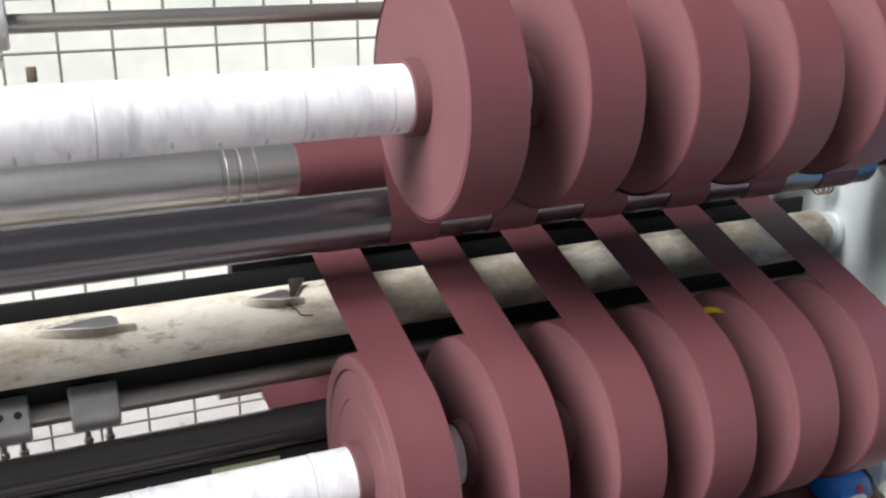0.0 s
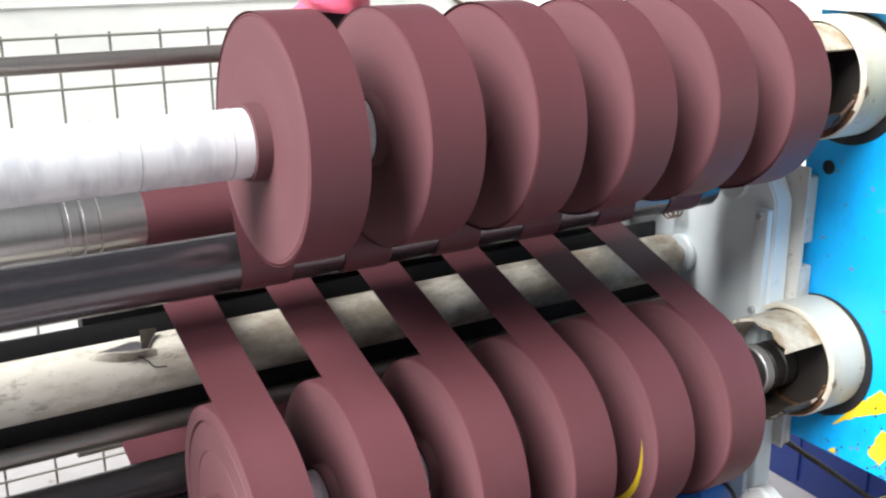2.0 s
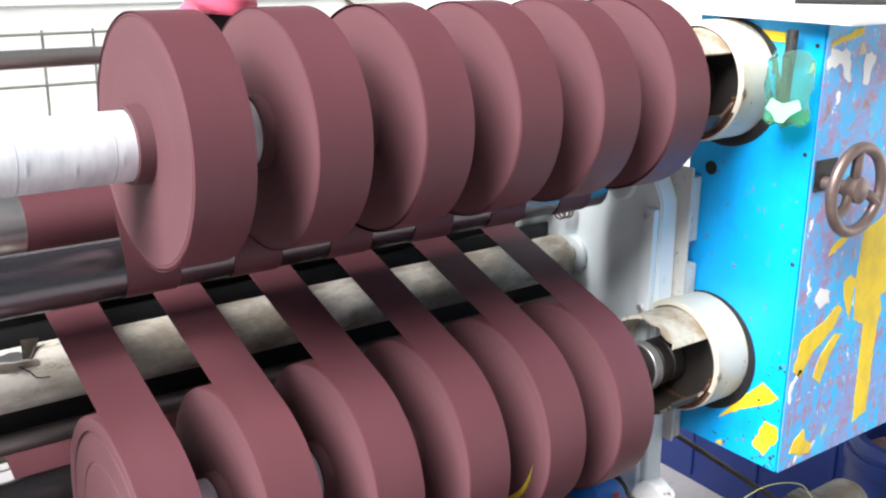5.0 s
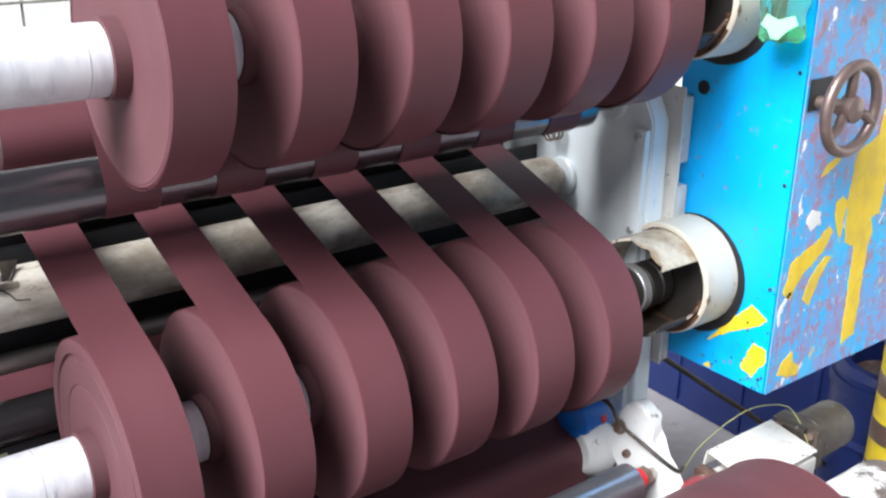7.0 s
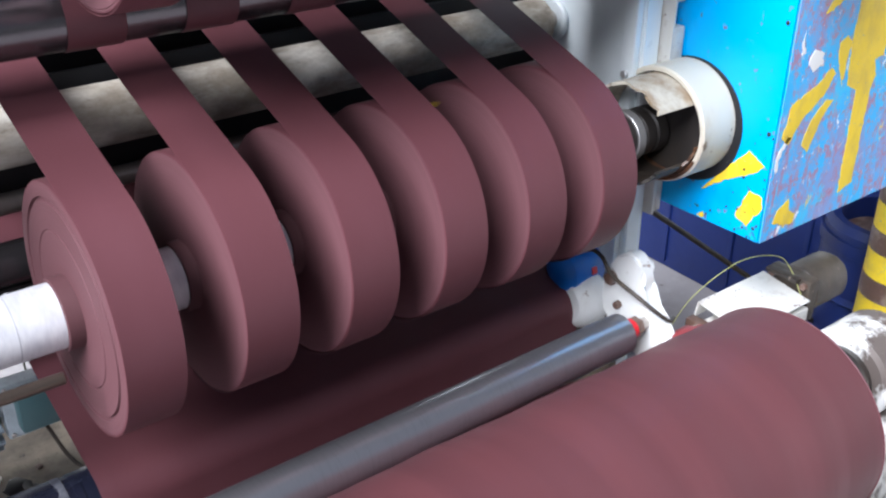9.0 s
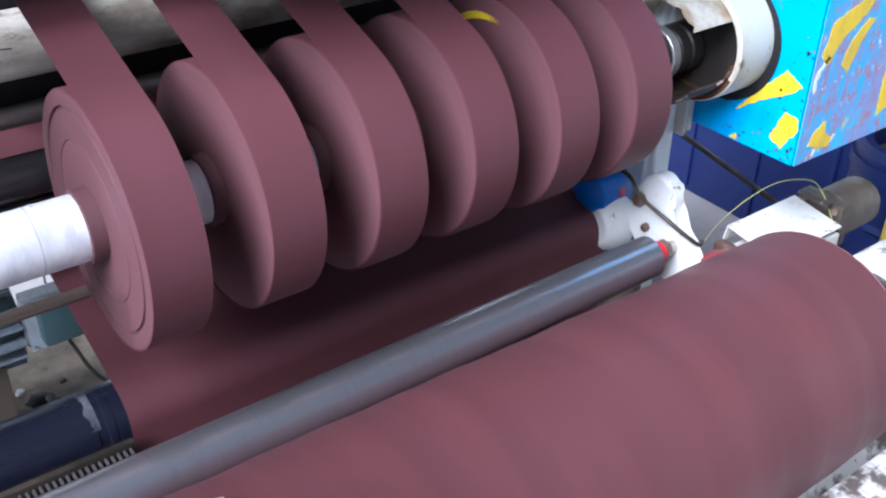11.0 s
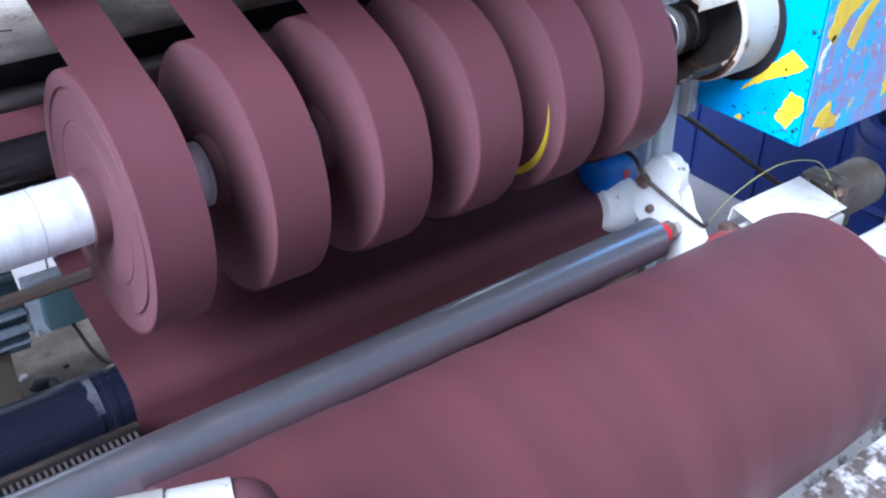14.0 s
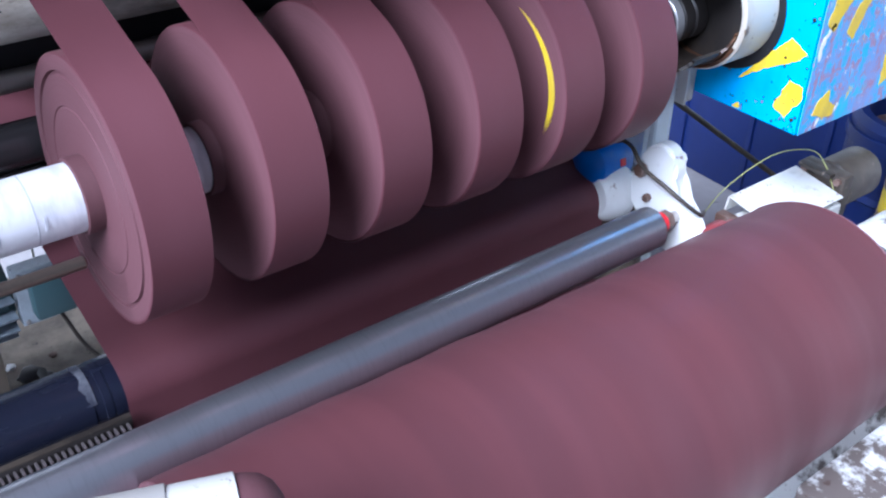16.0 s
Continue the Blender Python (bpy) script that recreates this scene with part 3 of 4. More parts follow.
clamp_collar(-0.338, BAR, 0.053, 0.026, "grey cast clamp collar with set screws")
clamp_collar(-0.425, BAR, 0.045, 0.026, "grey cast clamp collar with two dark screw holes", True)
clamp_collar(-0.402, TOPROD, 0.05, 0.026, "grey cast clamp collar with set screws")

# torn paper flaps on the wrapped tube
def torn_flap(x, a0, wide, upright):
    """An eye-shaped tear: bare metal inside, a curled paper lip along its lower edge, a flap at its right end."""
    h = holder("torn_patch", x, TUBE[0], TUBE[1])
    r = TUBE[2]

    def at(u, a, rr):
        return bm.verts.new((wide * u, -rr * math.cos(radians(a)), rr * math.sin(radians(a))))

    bm = bmesh.new()
    rows = []
    for i in range(17):
        u = i / 16
        half = 17 * min(1.0, 1.3 * u) ** 0.8 * (1 if u < 0.93 else (1 - u) / 0.07 * 0.6 + 0.4)
        rows.append([at(u, a0 - half * 0.9 - 4 * math.sin(math.pi * u), r + 0.0005), at(u, a0, r + 0.0007), at(u, a0 + half, r + 0.0005)])
    for p, q in zip(rows, rows[1:]):
        for k in range(2):
            bm.faces.new((p[k], p[k + 1], q[k + 1], q[k]))
    part("bare_patch", bm, GREYPATCH, h, "grey bare metal patch")
    bm = bmesh.new()
    rows = []
    for i in range(21):
        u = 1.25 * i / 20 - 0.04
        drop = 17 * min(1.0, 1.3 * max(u, 0)) ** 0.8 * 0.9 + 4 * math.sin(math.pi * min(u, 1))
        lift = 0.0088 * math.sin(math.pi * i / 20) ** 1.2
        a = a0 - drop
        rows.append([at(u, a - 9, r + 0.0008), at(u, a + 1, r + 0.002 + lift), at(u, a + 4, r + 0.0012 + lift), at(u, a - 1, r + 0.0006)])
    for p, q in zip(rows, rows[1:]):
        for k in range(4):
            bm.faces.new((p[k], p[(k + 1) % 4], q[(k + 1) % 4], q[k]))
    part("curled_edge", bm, PAPER, h)
    if upright:
        bm = bmesh.new()
        a, b, c, d = at(0.92, a0 - 25, r + 0.001), at(1.0, a0 + 22, r + 0.012), at(1.35, a0 + 24, r + 0.010), at(1.12, a0 - 6, r + 0.002)
        a2, b2, c2, d2 = at(0.93, a0 - 25, r), at(1.01, a0 + 22, r + 0.011), at(1.36, a0 + 24, r + 0.009), at(1.13, a0 - 6, r + 0.001)
        for f in ((a, b, c, d), (a2, d2, c2, b2), (a, a2, b2, b), (b, b2, c2, c), (c, c2, d2, d), (d, d2, a2, a)):
            bm.faces.new(f)
        part("standing_flap", bm, GREASYDARK, h, "dirty standing paper flap", smooth=False)
    return tagged(h, "torn paper patch with a curled edge on the tube", "patch")


GREYPATCH = mat_metal("bare_patch_metal", (0.4, 0.4, 0.42), 0.4, (0.25, 0.24, 0.24))
torn_flap(-0.365, 60, 0.085, False)
torn_flap(-0.142, 62, 0.058, True)
tagged(part("loose_thread", pipe([(-0.10, 0.172, 1.092), (-0.085, 0.165, 1.082), (-0.078, 0.162, 1.074), (-0.064, 0.163, 1.071)], 0.0008, 6), CABLEM), "dark loose thread stuck on the paper tube", "thread")

# black beams behind the paper tube
tagged(part("cross_beam", box(PL, PLATE, 0.262, 0.270, 1.035, 1.098, 0.002), BLACKP), "black painted steel cross beam", "beam")
tagged(part("cross_beam", box(PL, PLATE, 0.238, 0.260, 0.978, 1.033, 0.003), BLACKP), "narrow black painted steel cross beam", "beam")
tagged(part("slitter_housing", box(-0.118, PLATE, 0.345, 0.375, 1.02, 1.175, 0.003), BLACKP), "black slitter housing behind the rollers", "housing")
tagged(part("cross_beam", box(PL, PLATE, 0.176, 0.196, 0.845, 0.896, 0.002), BLACKP), "black steel beam below the black roller", "beam")
tagged(part("tape_tag", box(-0.192, -0.109, 0.1735, 0.1755, 0.874, 0.890, 0.0008), TAGP, smooth=False), "olive strip of tape on the black beam", "tape")


# ---- side frames ----
def side_frame(x, label, both):
    h = holder("side_frame", x, 0.3, 0.0)
    pts = [(-0.282, 0.0), (-0.282, 0.60), (-0.275, 1.18), (-0.18, 1.36), (0.0, 1.47), (0.35, 1.47), (0.35, 0.0)]
    bm = outline(pts, 0.035)
    bmesh.ops.bevel(bm, geom=bm.edges[:], offset=0.003, segments=2, affect="EDGES")
    part("plate", bm, FRAMEP, h)
    part("flange", box(-0.012, -0.0005, -0.272, -0.249, 0.45, 1.17, 0.003), FRAMEP, h)
    if both:
        part("front_rib", box(0.0355, 0.040, -0.296, -0.222, 0.80, 1.23, 0.002), DIRTYWHITE, h)
    for zz in (0.70, 0.86, 1.02, 1.16):
        part("bolt", rod(-0.018, -0.011, 0.006, 6, 0.001), COLLARM, h, at=pose(0, -0.260, zz))
    for ax in (TUBE, NIP, GUIDE, DARK):
        part("boss", tube(-0.010, -0.0004, 0.012, 0.030, 32, 0.002), FRAMEP, h, at=pose(0, ax[0] - 0.3, ax[1]))
    return tagged(h, label, "machine frame")


fr = side_frame(PLATE, "pale grey painted machine side frame plate", True)
side_frame(-1.02, "pale grey painted machine side frame plate", False)
# bearing blocks bolted on the front edge
def bearing_block(y0, y1, z0, z1, label, n=2):
    h = holder("bearing_block", 0.8003, (y0 + y1) / 2, z0)
    w = (y1 - y0) / 2
    part("body", box(0, 0.022, -w, w, 0, z1 - z0, 0.004), DIRTYWHITE, h)
    for k in range(n):
        part("bolt", rod(-0.006, 0.004, 0.006, 6, 0.001), COLLARM, h, at=pose(0, -w * 0.2 + 0.004 * k, (z1 - z0) * (0.25 + 0.5 * k)))
    return tagged(h, label, "bearing", "bearing blocks on the side frame")


bearing_block(0.008, 0.078, 1.118, 1.215, "dirty white bolted bearing block on the frame")
bearing_block(0.004, 0.082, 1.025, 1.085, "dirty white bolted bearing block on the frame")
bearing_block(0.010, 0.07, 0.80, 0.86, "dirty white bolted foot block on the frame")


tagged(part("wire_coil", pipe([(0.750 - 0.0012 * i, 0.202 + 0.011 * math.cos(i * 0.9), 1.133 + 0.011 * math.sin(i * 0.9)) for i in range(24)], 0.0016, 6, smooth=2), RUST), "small rusty wire coil tied to the frame", "coil")

# ---- shaft end guards ----
TANCREAM = mat_paint("rust_stained_cream_paint", (0.58, 0.53, 0.43), 0.55, (0.27, 0.18, 0.10), 0.8, (0.10, 0.06, 0.04), 0.44, 0.62, 18)


def shaft_guard(axis, r, label, seed):
    h = holder("shaft_guard", 0.0, *axis)
    part("sleeve", tube(0.757, CAB - 0.001, r - 0.007, r, 64, 0.002), CREAM, h)
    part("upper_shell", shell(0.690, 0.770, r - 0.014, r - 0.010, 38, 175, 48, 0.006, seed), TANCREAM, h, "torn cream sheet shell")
    # lower shell, much darker than the cream one above
    part("lower_shell", shell(0.692, 0.770, r - 0.014, r - 0.010, 200, 328, 40, 0.005, seed + 5), GREASYDARK, h, "dark lower sheet shell")
    part("rust_edge", shell(0.7548, 0.7585, r - 0.0072, r - 0.0022, 205, 335, 30, 0.0012, seed + 2), BROWNGREASE, h, "rusty bare rim")
    part("lining", shell(0.748, 0.800, r - 0.0115, r - 0.0080, 185, 350, 30, 0.006, seed + 9), BROWNGREASE, h, "brown greasy lining")
    part("bearing_face", rod(0.782, CAB - 0.0005, r - 0.0075, 40), GREASYBLACK, h)
    return tagged(h, label, "guard", "guards round the shaft ends")


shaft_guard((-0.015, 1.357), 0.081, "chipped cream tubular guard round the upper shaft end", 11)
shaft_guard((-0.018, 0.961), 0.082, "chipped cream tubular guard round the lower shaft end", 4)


# ---- blue cabinet ----
def torn(points, seed, rough=0.0016):
    """An outline with small tears between its corners."""
    rnd = random.Random(seed)
    out = []
    for (u, w), (p, q) in zip(points, points[1:] + points[:1]):
        n = max(2, int(math.hypot(p - u, q - w) / 0.006))
        for i in range(n):
            t = i / n
            j = 0 if i == 0 else rough
            out.append((u + (p - u) * t + rnd.uniform(-j, j), w + (q - w) * t + rnd.uniform(-j, j)))
    return out


def cabinet():
    h = holder("blue_cabinet", CAB, -0.165, 0.813)
    part("body", box(0.002, 0.32, 0.002, 0.205, 0.0, 0.628, 0.004), BLUE, h)
    face = part("front_panel", box(0.0, 0.322, -0.001, 0.001, 0.001, 0.627, 0.0006), SCRAPED, h, "scraped and taped blue front panel", smooth=False)
    side = part("side_panel", box(-0.001, 0.0015, 0.003, 0.200, 0.001, 0.627, 0.0006), BLUE, h, smooth=False)
    part("lid", box(-0.03, 0.36, -0.05, 0.24, 0.629, 0.645, 0.003), WHITEP, h, "white overhanging top plate")
    for zz, r in ((0.961 - 0.813, 0.090), (1.357 - 0.813, 0.088)):
        part("opening_rim", rod(-0.0026, -0.0012, r, 56, 0.0003), BLACKP, side, "round black opening", at=pose(0, -0.015 + 0.165 - 0.007, zz - 0.005))
    part("cable_hole", rod(-0.0028, -0.0012, 0.010, 20, 0.0003), BLACKP, side, at=pose(0, 0.161, 0.416))
    part("slot", box(0.004, 0.052, -0.0026, -0.0011, 0.411, 0.453, 0.0003), BLACKP, face, "dark slot for the hand wheel", smooth=False)
    for yy in (0.012, 0.19):
        for zz in (0.02, 0.16, 0.31, 0.46, 0.60):
            part("screw", rod(-0.0032, -0.001, 0.0028, 10, 0.0006), GREASYBLACK, side, at=pose(0, yy, zz))
    # tape scraps on the side panel, as (y, z) outlines from the front lower corner
    scraps = [[(0.108, 0.046), (0.078, 0.088), (0.050, 0.114), (0.038, 0.128), (0.010, 0.113), (0.020, 0.102), (0.064, 0.076)],
              [(0.045, 0.028), (0.028, 0.072), (0.006, 0.068), (0.003, 0.054), (0.024, 0.018)],
              [(0.110, 0.004), (0.100, 0.013), (0.097, 0.003)]]
    for s in scraps:
        part("tape_scrap", outline(torn(s, len(s)), 0.0006), YELLOWT, side, "torn yellow tape", smooth=False, at=pose(-0.0017, 0, 0))
    rnd = random.Random(8)
    specks = bmesh.new()
    for k in range(46):
        yy, zz, q = 0.004 + 0.11 * rnd.random() ** 1.6, 0.004 + 0.16 * rnd.random() ** 1.5, 0.0006 + 0.0014 * rnd.random() ** 2
        rod(-0.0030, -0.0011, q, 7, 0.0002, specks, yy, zz)
    tagged(part("rust_specks", specks, GREASYBLACK, side, "small dark rust specks", smooth=False), kind="stuff")
    # tape on the front panel, as (x, z) outlines
    part("tape_scrap", outline([(0.06, 0.600), (0.14, 0.604), (0.14, 0.616), (0.06, 0.613)], 0.0012), YELLOWT, side, "torn yellow tape", smooth=False, at=pose(-0.0024, 0, 0))
    front = [[(0.009, 0.155), (0.020, 0.200), (0.068, 0.216), (0.099, 0.236), (0.110, 0.226), (0.090, 0.198), (0.049, 0.174), (0.026, 0.142)],
             [(0.058, 0.135), (0.072, 0.168), (0.099, 0.191), (0.115, 0.188), (0.097, 0.166), (0.075, 0.120)],
             [(0.136, 0.269), (0.140, 0.335), (0.190, 0.355), (0.205, 0.480), (0.245, 0.490), (0.225, 0.231), (0.204, 0.228), (0.216, 0.204), (0.208, 0.183), (0.212, 0.040), (0.178, 0.030), (0.170, 0.191), (0.145, 0.202)],
             [(0.107, 0.268), (0.123, 0.276), (0.134, 0.268), (0.130, 0.205), (0.112, 0.241)],
             [(0.059, 0.314), (0.070, 0.330), (0.097, 0.342), (0.101, 0.334), (0.075, 0.317)],
             [(0.022, 0.025), (0.029, 0.043), (0.053, 0.055), (0.057, 0.037), (0.075, 0.027), (0.073, 0.013), (0.048, 0.016)],
             [(0.010, 0.606), (0.074, 0.622), (0.077, 0.612), (0.013, 0.600)]]
    for s in front:
        part("tape_scrap", outline(torn(s, len(s)), 0.0006, "y"), YELLOWT, face, "torn yellow tape", smooth=False, at=pose(0, -0.0018, 0))
    white = [[(0.004, 0.115), (0.008, 0.105), (0.014, 0.135), (0.030, 0.150), (0.024, 0.155), (0.008, 0.138)],
             [(0.040, 0.252), (0.050, 0.270), (0.073, 0.261), (0.075, 0.243), (0.054, 0.238)],
             [(0.017, 0.283), (0.021, 0.298), (0.029, 0.268), (0.020, 0.266)],
             [(0.003, 0.572), (0.009, 0.598), (0.052, 0.590), (0.060, 0.552), (0.048, 0.556), (0.036, 0.576)],
             [(0.087, 0.550), (0.088, 0.588), (0.112, 0.583), (0.101, 0.545)]]
    for s in white:
        part("paper_scrap", outline(torn(s, len(s) + 3, 0.003), 0.0006, "y"), WHITEP, face, "torn white paper", smooth=False, at=pose(0, -0.0018, 0))
    return tagged(h, "sky blue steel cabinet with scuffed paint and yellow tape", "cabinet")


cabinet()


WORNIRON = mat_metal("worn_brown_iron", (0.20, 0.145, 0.13), 0.38, (0.045, 0.026, 0.02), 0.75, 0.55, 1.0)


def hand_wheel():
    h = holder("hand_wheel", 0.852, -0.215, 1.2345)
    bm = bmesh.new()
    R, r = 0.055, 0.0080
    rings = []
    for i in range(48):
        a = 2 * math.pi * i / 48
        rings.append([bm.verts.new(((R + r * math.cos(2 * math.pi * k / 12)) * math.cos(a), 0.9 * r * math.sin(2 * math.pi * k / 12), (R + r * math.cos(2 * math.pi * k / 12)) * math.sin(a))) for k in range(12)])
    for i in range(48):
        a, b = rings[i], rings[(i + 1) % 48]
        for k in range(12):
            bm.faces.new((a[k], a[(k + 1) % 12], b[(k + 1) % 12], b[k]))
    part("rim", bm, WORNIRON, h)
    for k in range(3):
        a = radians(95 + 120 * k)
        part("spoke", pipe([(0.012 * math.cos(a), 0.004, 0.012 * math.sin(a)), (0.032 * math.cos(a + 0.1), 0.0, 0.032 * math.sin(a + 0.1)), (0.053 * math.cos(a), 0, 0.053 * math.sin(a))], 0.0068, 10), WORNIRON, h)
    hub = lathe([(-0.010, 0), (-0.010, 0.012), (-0.007, 0.017), (0.010, 0.018), (0.014, 0.010), (0.053, 0.009), (0.053, 0)], 24)
    part("hub", hub, WORNIRON, h, at=pose(0, 0, 0, 0, 0, 90))
    return tagged(h, "rusty cast iron hand wheel on the blue cabinet", "hand wheel")


hand_wheel()


def bottle():
    h = holder("cut_bottle", 0.790, -0.142, 1.318)
    bm = bmesh.new()
    rings = []
    prof = [(0.0, 0.0), (0.004, 0.018), (0.0, 0.026), (0.004, 0.030), (0.02, 0.031), (0.032, 0.029), (0.045, 0.031), (0.062, 0.030), (0.078, 0.033), (0.085, 0.030)]
    for zz, rr in prof:
        rings.append([bm.verts.new((rr * (0.92 + 0.12 * math.sin(5 * a + zz * 90)) * math.cos(a), rr * (0.92 + 0.12 * math.sin(4 * a + zz * 110)) * math.sin(a), zz + (0.008 * math.sin(2 * a) if zz > 0.08 else 0))) for a in [2 * math.pi * i / 30 for i in range(30)]])
    for a, b in zip(rings, rings[1:]):
        for i in range(30):
            bm.faces.new((a[i], a[(i + 1) % 30], b[(i + 1) % 30], b[i]))
    bm.faces.new(rings[0])
    part("bottle_wall", bm, BOTTLE, h)
    # flat star plate standing for the bottle's petal-shaped base
    star = outline([(-0.026, 0.019), (-0.020, 0.032), (-0.006, 0.025), (0.012, 0.031), (0.017, 0.020), (0.004, 0.011), (-0.004, 0.001), (-0.013, 0.003), (-0.018, 0.013)], 0.0012, "y")
    part("label_patch", star, PALEGREEN, h, "pale green star-shaped bottle base", at=pose(-0.0275, -0.0195, 0.002, 0, 0, -55))
    for k in range(5):
        a = radians(72 * k - 80)
        foot = bmesh.new()
        bmesh.ops.create_uvsphere(foot, u_segments=12, v_segments=8, radius=0.0105)
        part("foot_lobe", foot, BOTTLE, h, at=pose(0.019 * math.cos(a), 0.019 * math.sin(a), 0.006))
    tagged(h, "cut green plastic bottle used as a pen holder", "bottle")
    p = holder("marker_pen", 0.790, -0.135, 1.325)
    part("barrel", rod(0, 0.075, 0.006, 16), CABLEM, p, at=pose(0, 0, 0, 0, -83, 20))
    part("cap", rod(0.075, 0.108, 0.0072, 16), CABLEM, p, at=pose(0, 0, 0, 0, -83, 20))
    tagged(p, "black marker pen standing in the cut bottle", "pen")
    q = holder("thin_pen", 0.776, -0.150, 1.325)
    part("barrel", rod(0, 0.085, 0.0028, 12), CABLEM, q, at=pose(0, 0, 0, 0, -86, 10))
    part("tip", rod(0.085, 0.098, 0.0020, 12), CABLEM, q, at=pose(0, 0, 0, 0, -86, 10))
    tagged(q, "thin black pen standing in the cut bottle", "pen")


bottle()

tagged(part("coiled_cable", pipe([(0.90, -0.06, 1.464), (0.97, -0.13, 1.464), (1.06, -0.16, 1.464), (1.14, -0.13, 1.465), (1.07, -0.09, 1.466), (0.97, -0.11, 1.472), (1.10, -0.17, 1.474)], 0.006, 10), CABLEM), "black coiled cable lying on the cabinet", "cable")

# ---- red cloth on the rod behind the upper rolls ----
def red_cloth():
    h = holder("red_rag", 0.176, 0.205, 1.41)
    bm = bmesh.new()
    n, m = 44, 40
    rows = []
    for j in range(m):
        v = j / (m - 1)
        row = []
        for i in range(n):
            a = 2 * math.pi * i / n
            fold = 0.0035 * math.sin(23 * v + 2.2 * math.cos(a) + 1.3 * math.sin(2 * a)) + 0.002 * math.sin(41 * v + 3 * a)
            rx = 0.039 - 0.004 * v + 0.004 * math.sin(3 * a + 5 * v) + fold
            ry = 0.022 + 0.003 * math.sin(4 * a + 7 * v) + fold
            flare = 0.95 + 0.75 * max(0, 0.32 - v) + 0.05 * math.sin(9 * v)
            row.append(bm.verts.new((rx * flare * math.cos(a) + 0.004 * math.sin(4 * v), ry * flare * math.sin(a), 0.044 + 0.17 * v + 0.003 * math.sin(2 * a + 1))))
        rows.append(row)
    for p, q in zip(rows, rows[1:]):
        for i in range(n):
            bm.faces.new((p[i], p[(i + 1) % n], q[(i + 1) % n], q[i]))
    bm.faces.new(rows[0])
    bm.faces.new(rows[-1])
    part("cloth", bm, FABRIC, h)
    part("cuff", box(-0.018, 0.022, -0.012, 0.012, 0.0, 0.05, 0.003), BLACKP, h, "dark clip under the cloth")
    return tagged(h, "folded red cotton rag clipped to the tie rod", "rag")


red_cloth()

# ---- unwinding roll and its fittings ----
MX0, MX1 = -0.110, 0.785
bm = bmesh.new()
prof = [(MX0, 0.045), (MX0, MOTHER[2] + 0.0085)]
for i in range(60):
    x = MX0 + 0.001 + (MX1 - MX0 - 0.002) * i / 59
    prof.append((x, MOTHER[2] + 0.0207 * (0.35 - x) + 0.0006 * math.sin(x * 31) + 0.0004 * math.sin(x * 77 + 1)))
prof += [(MX1, MOTHER[2] - 0.0086), (MX1, 0.045)]
mother = new("mother_roll")
mother.matrix_basis = pose(0, MOTHER[0], MOTHER[1])
bm = lathe(prof, 128, mats=[1] + [0] * (len(prof) - 3) + [1])
for v in bm.verts:
    rr = math.hypot(v.co.y, v.co.z)
    if rr > 0.1:
        a = math.atan2(v.co.z, v.co.y)
        k = 1 + 0.0022 * math.sin(2 * a + 9 * v.co.x) + 0.0014 * math.sin(5 * a - 23 * v.co.x)
        v.co.y *= k
        v.co.z *= k
part("winding", bm, [PARENT, SIDE], mother)
part("core", tube(MX0 - 0.006, MX1 + 0.006, 0.038, 0.045, 48), CORE, mother)
tagged(mother, "large maroon abrasive cloth parent roll on the unwinding shaft", "roll")
us = tagged(part("unwind_shaft", rod(-0.40, 0.95, 0.036, 40), POLISHED, at=pose(0, MOTHER[0], MOTHER[1])), "steel unwinding shaft through the parent roll", "shaft")


def chuck():
    h = holder("unwind_chuck", 0.882, MOTHER[0], MOTHER[1])
    part("flange", lathe([(0, 0.037), (0, 0.062), (0.004, 0.066), (0.02, 0.066), (0.024, 0.058), (0.05, 0.05), (0.05, 0.037), (0, 0.037)], 48), GREASYBLACK, h, "dark greasy flange")
    part("housing", lathe([(0.051, 0.04), (0.051, 0.066), (0.058, 0.072), (0.15, 0.072), (0.16, 0.062), (0.16, 0.04), (0.051, 0.04)], 40), RUSTWHITE, h, "flaking white housing")
    part("pedestal", box(0.06, 0.15, -0.08, 0.08, -0.6033, -0.062, 0.008), RUSTWHITE, h)
    return tagged(h, "flaking white bearing housing of the unwinding shaft", "bearing")


chuck()
tagged(part("base_rail", box(0.60, 1.1, -0.62, -0.41, 0.36, 0.50, 0.008), RUSTWHITE), "flaking white base rail stained with dark grease", "rail")
tagged(part("base_rail", box(0.60, 0.70, -0.62, -0.40, 0.0, 0.358, 0.006), RUSTWHITE), "flaking white base post", "rail")

# small roll wrapped in white sheet on a stand, close to the walkway
lt = holder("wrapped_roll", -0.132, -0.42, 0.909)
lt.rotation_euler[2] = radians(-20)
bm = lathe([(-0.12, 0), (-0.12, 0.0485), (0.004, 0.0485), (0.014, 0.046), (0.022, 0.040), (0.027, 0.030), (0.030, 0.016), (0.031, 0)], 56)
part("winding", bm, SIDE, lt, "rounded maroon cloth end")
part("wrapper", tube(-0.30, -0.002, 0.0488, 0.0502, 56, 0.0005), DIRTYWHITE, lt, "dirty white wrapping sheet")
part("tail_sheet", shell(-0.30, -0.045, 0.0506, 0.0516, 60, 190, 30, 0.006, 3), COVERING, lt, "torn grey paper layer")
part("stand", rod(0.0, 0.857, 0.01, 16), RODM, lt, at=pose(-0.2, 0, -0.907, 0, -90, 0))
tagged(lt, "small maroon cloth roll wrapped in dirty white sheet", "roll")


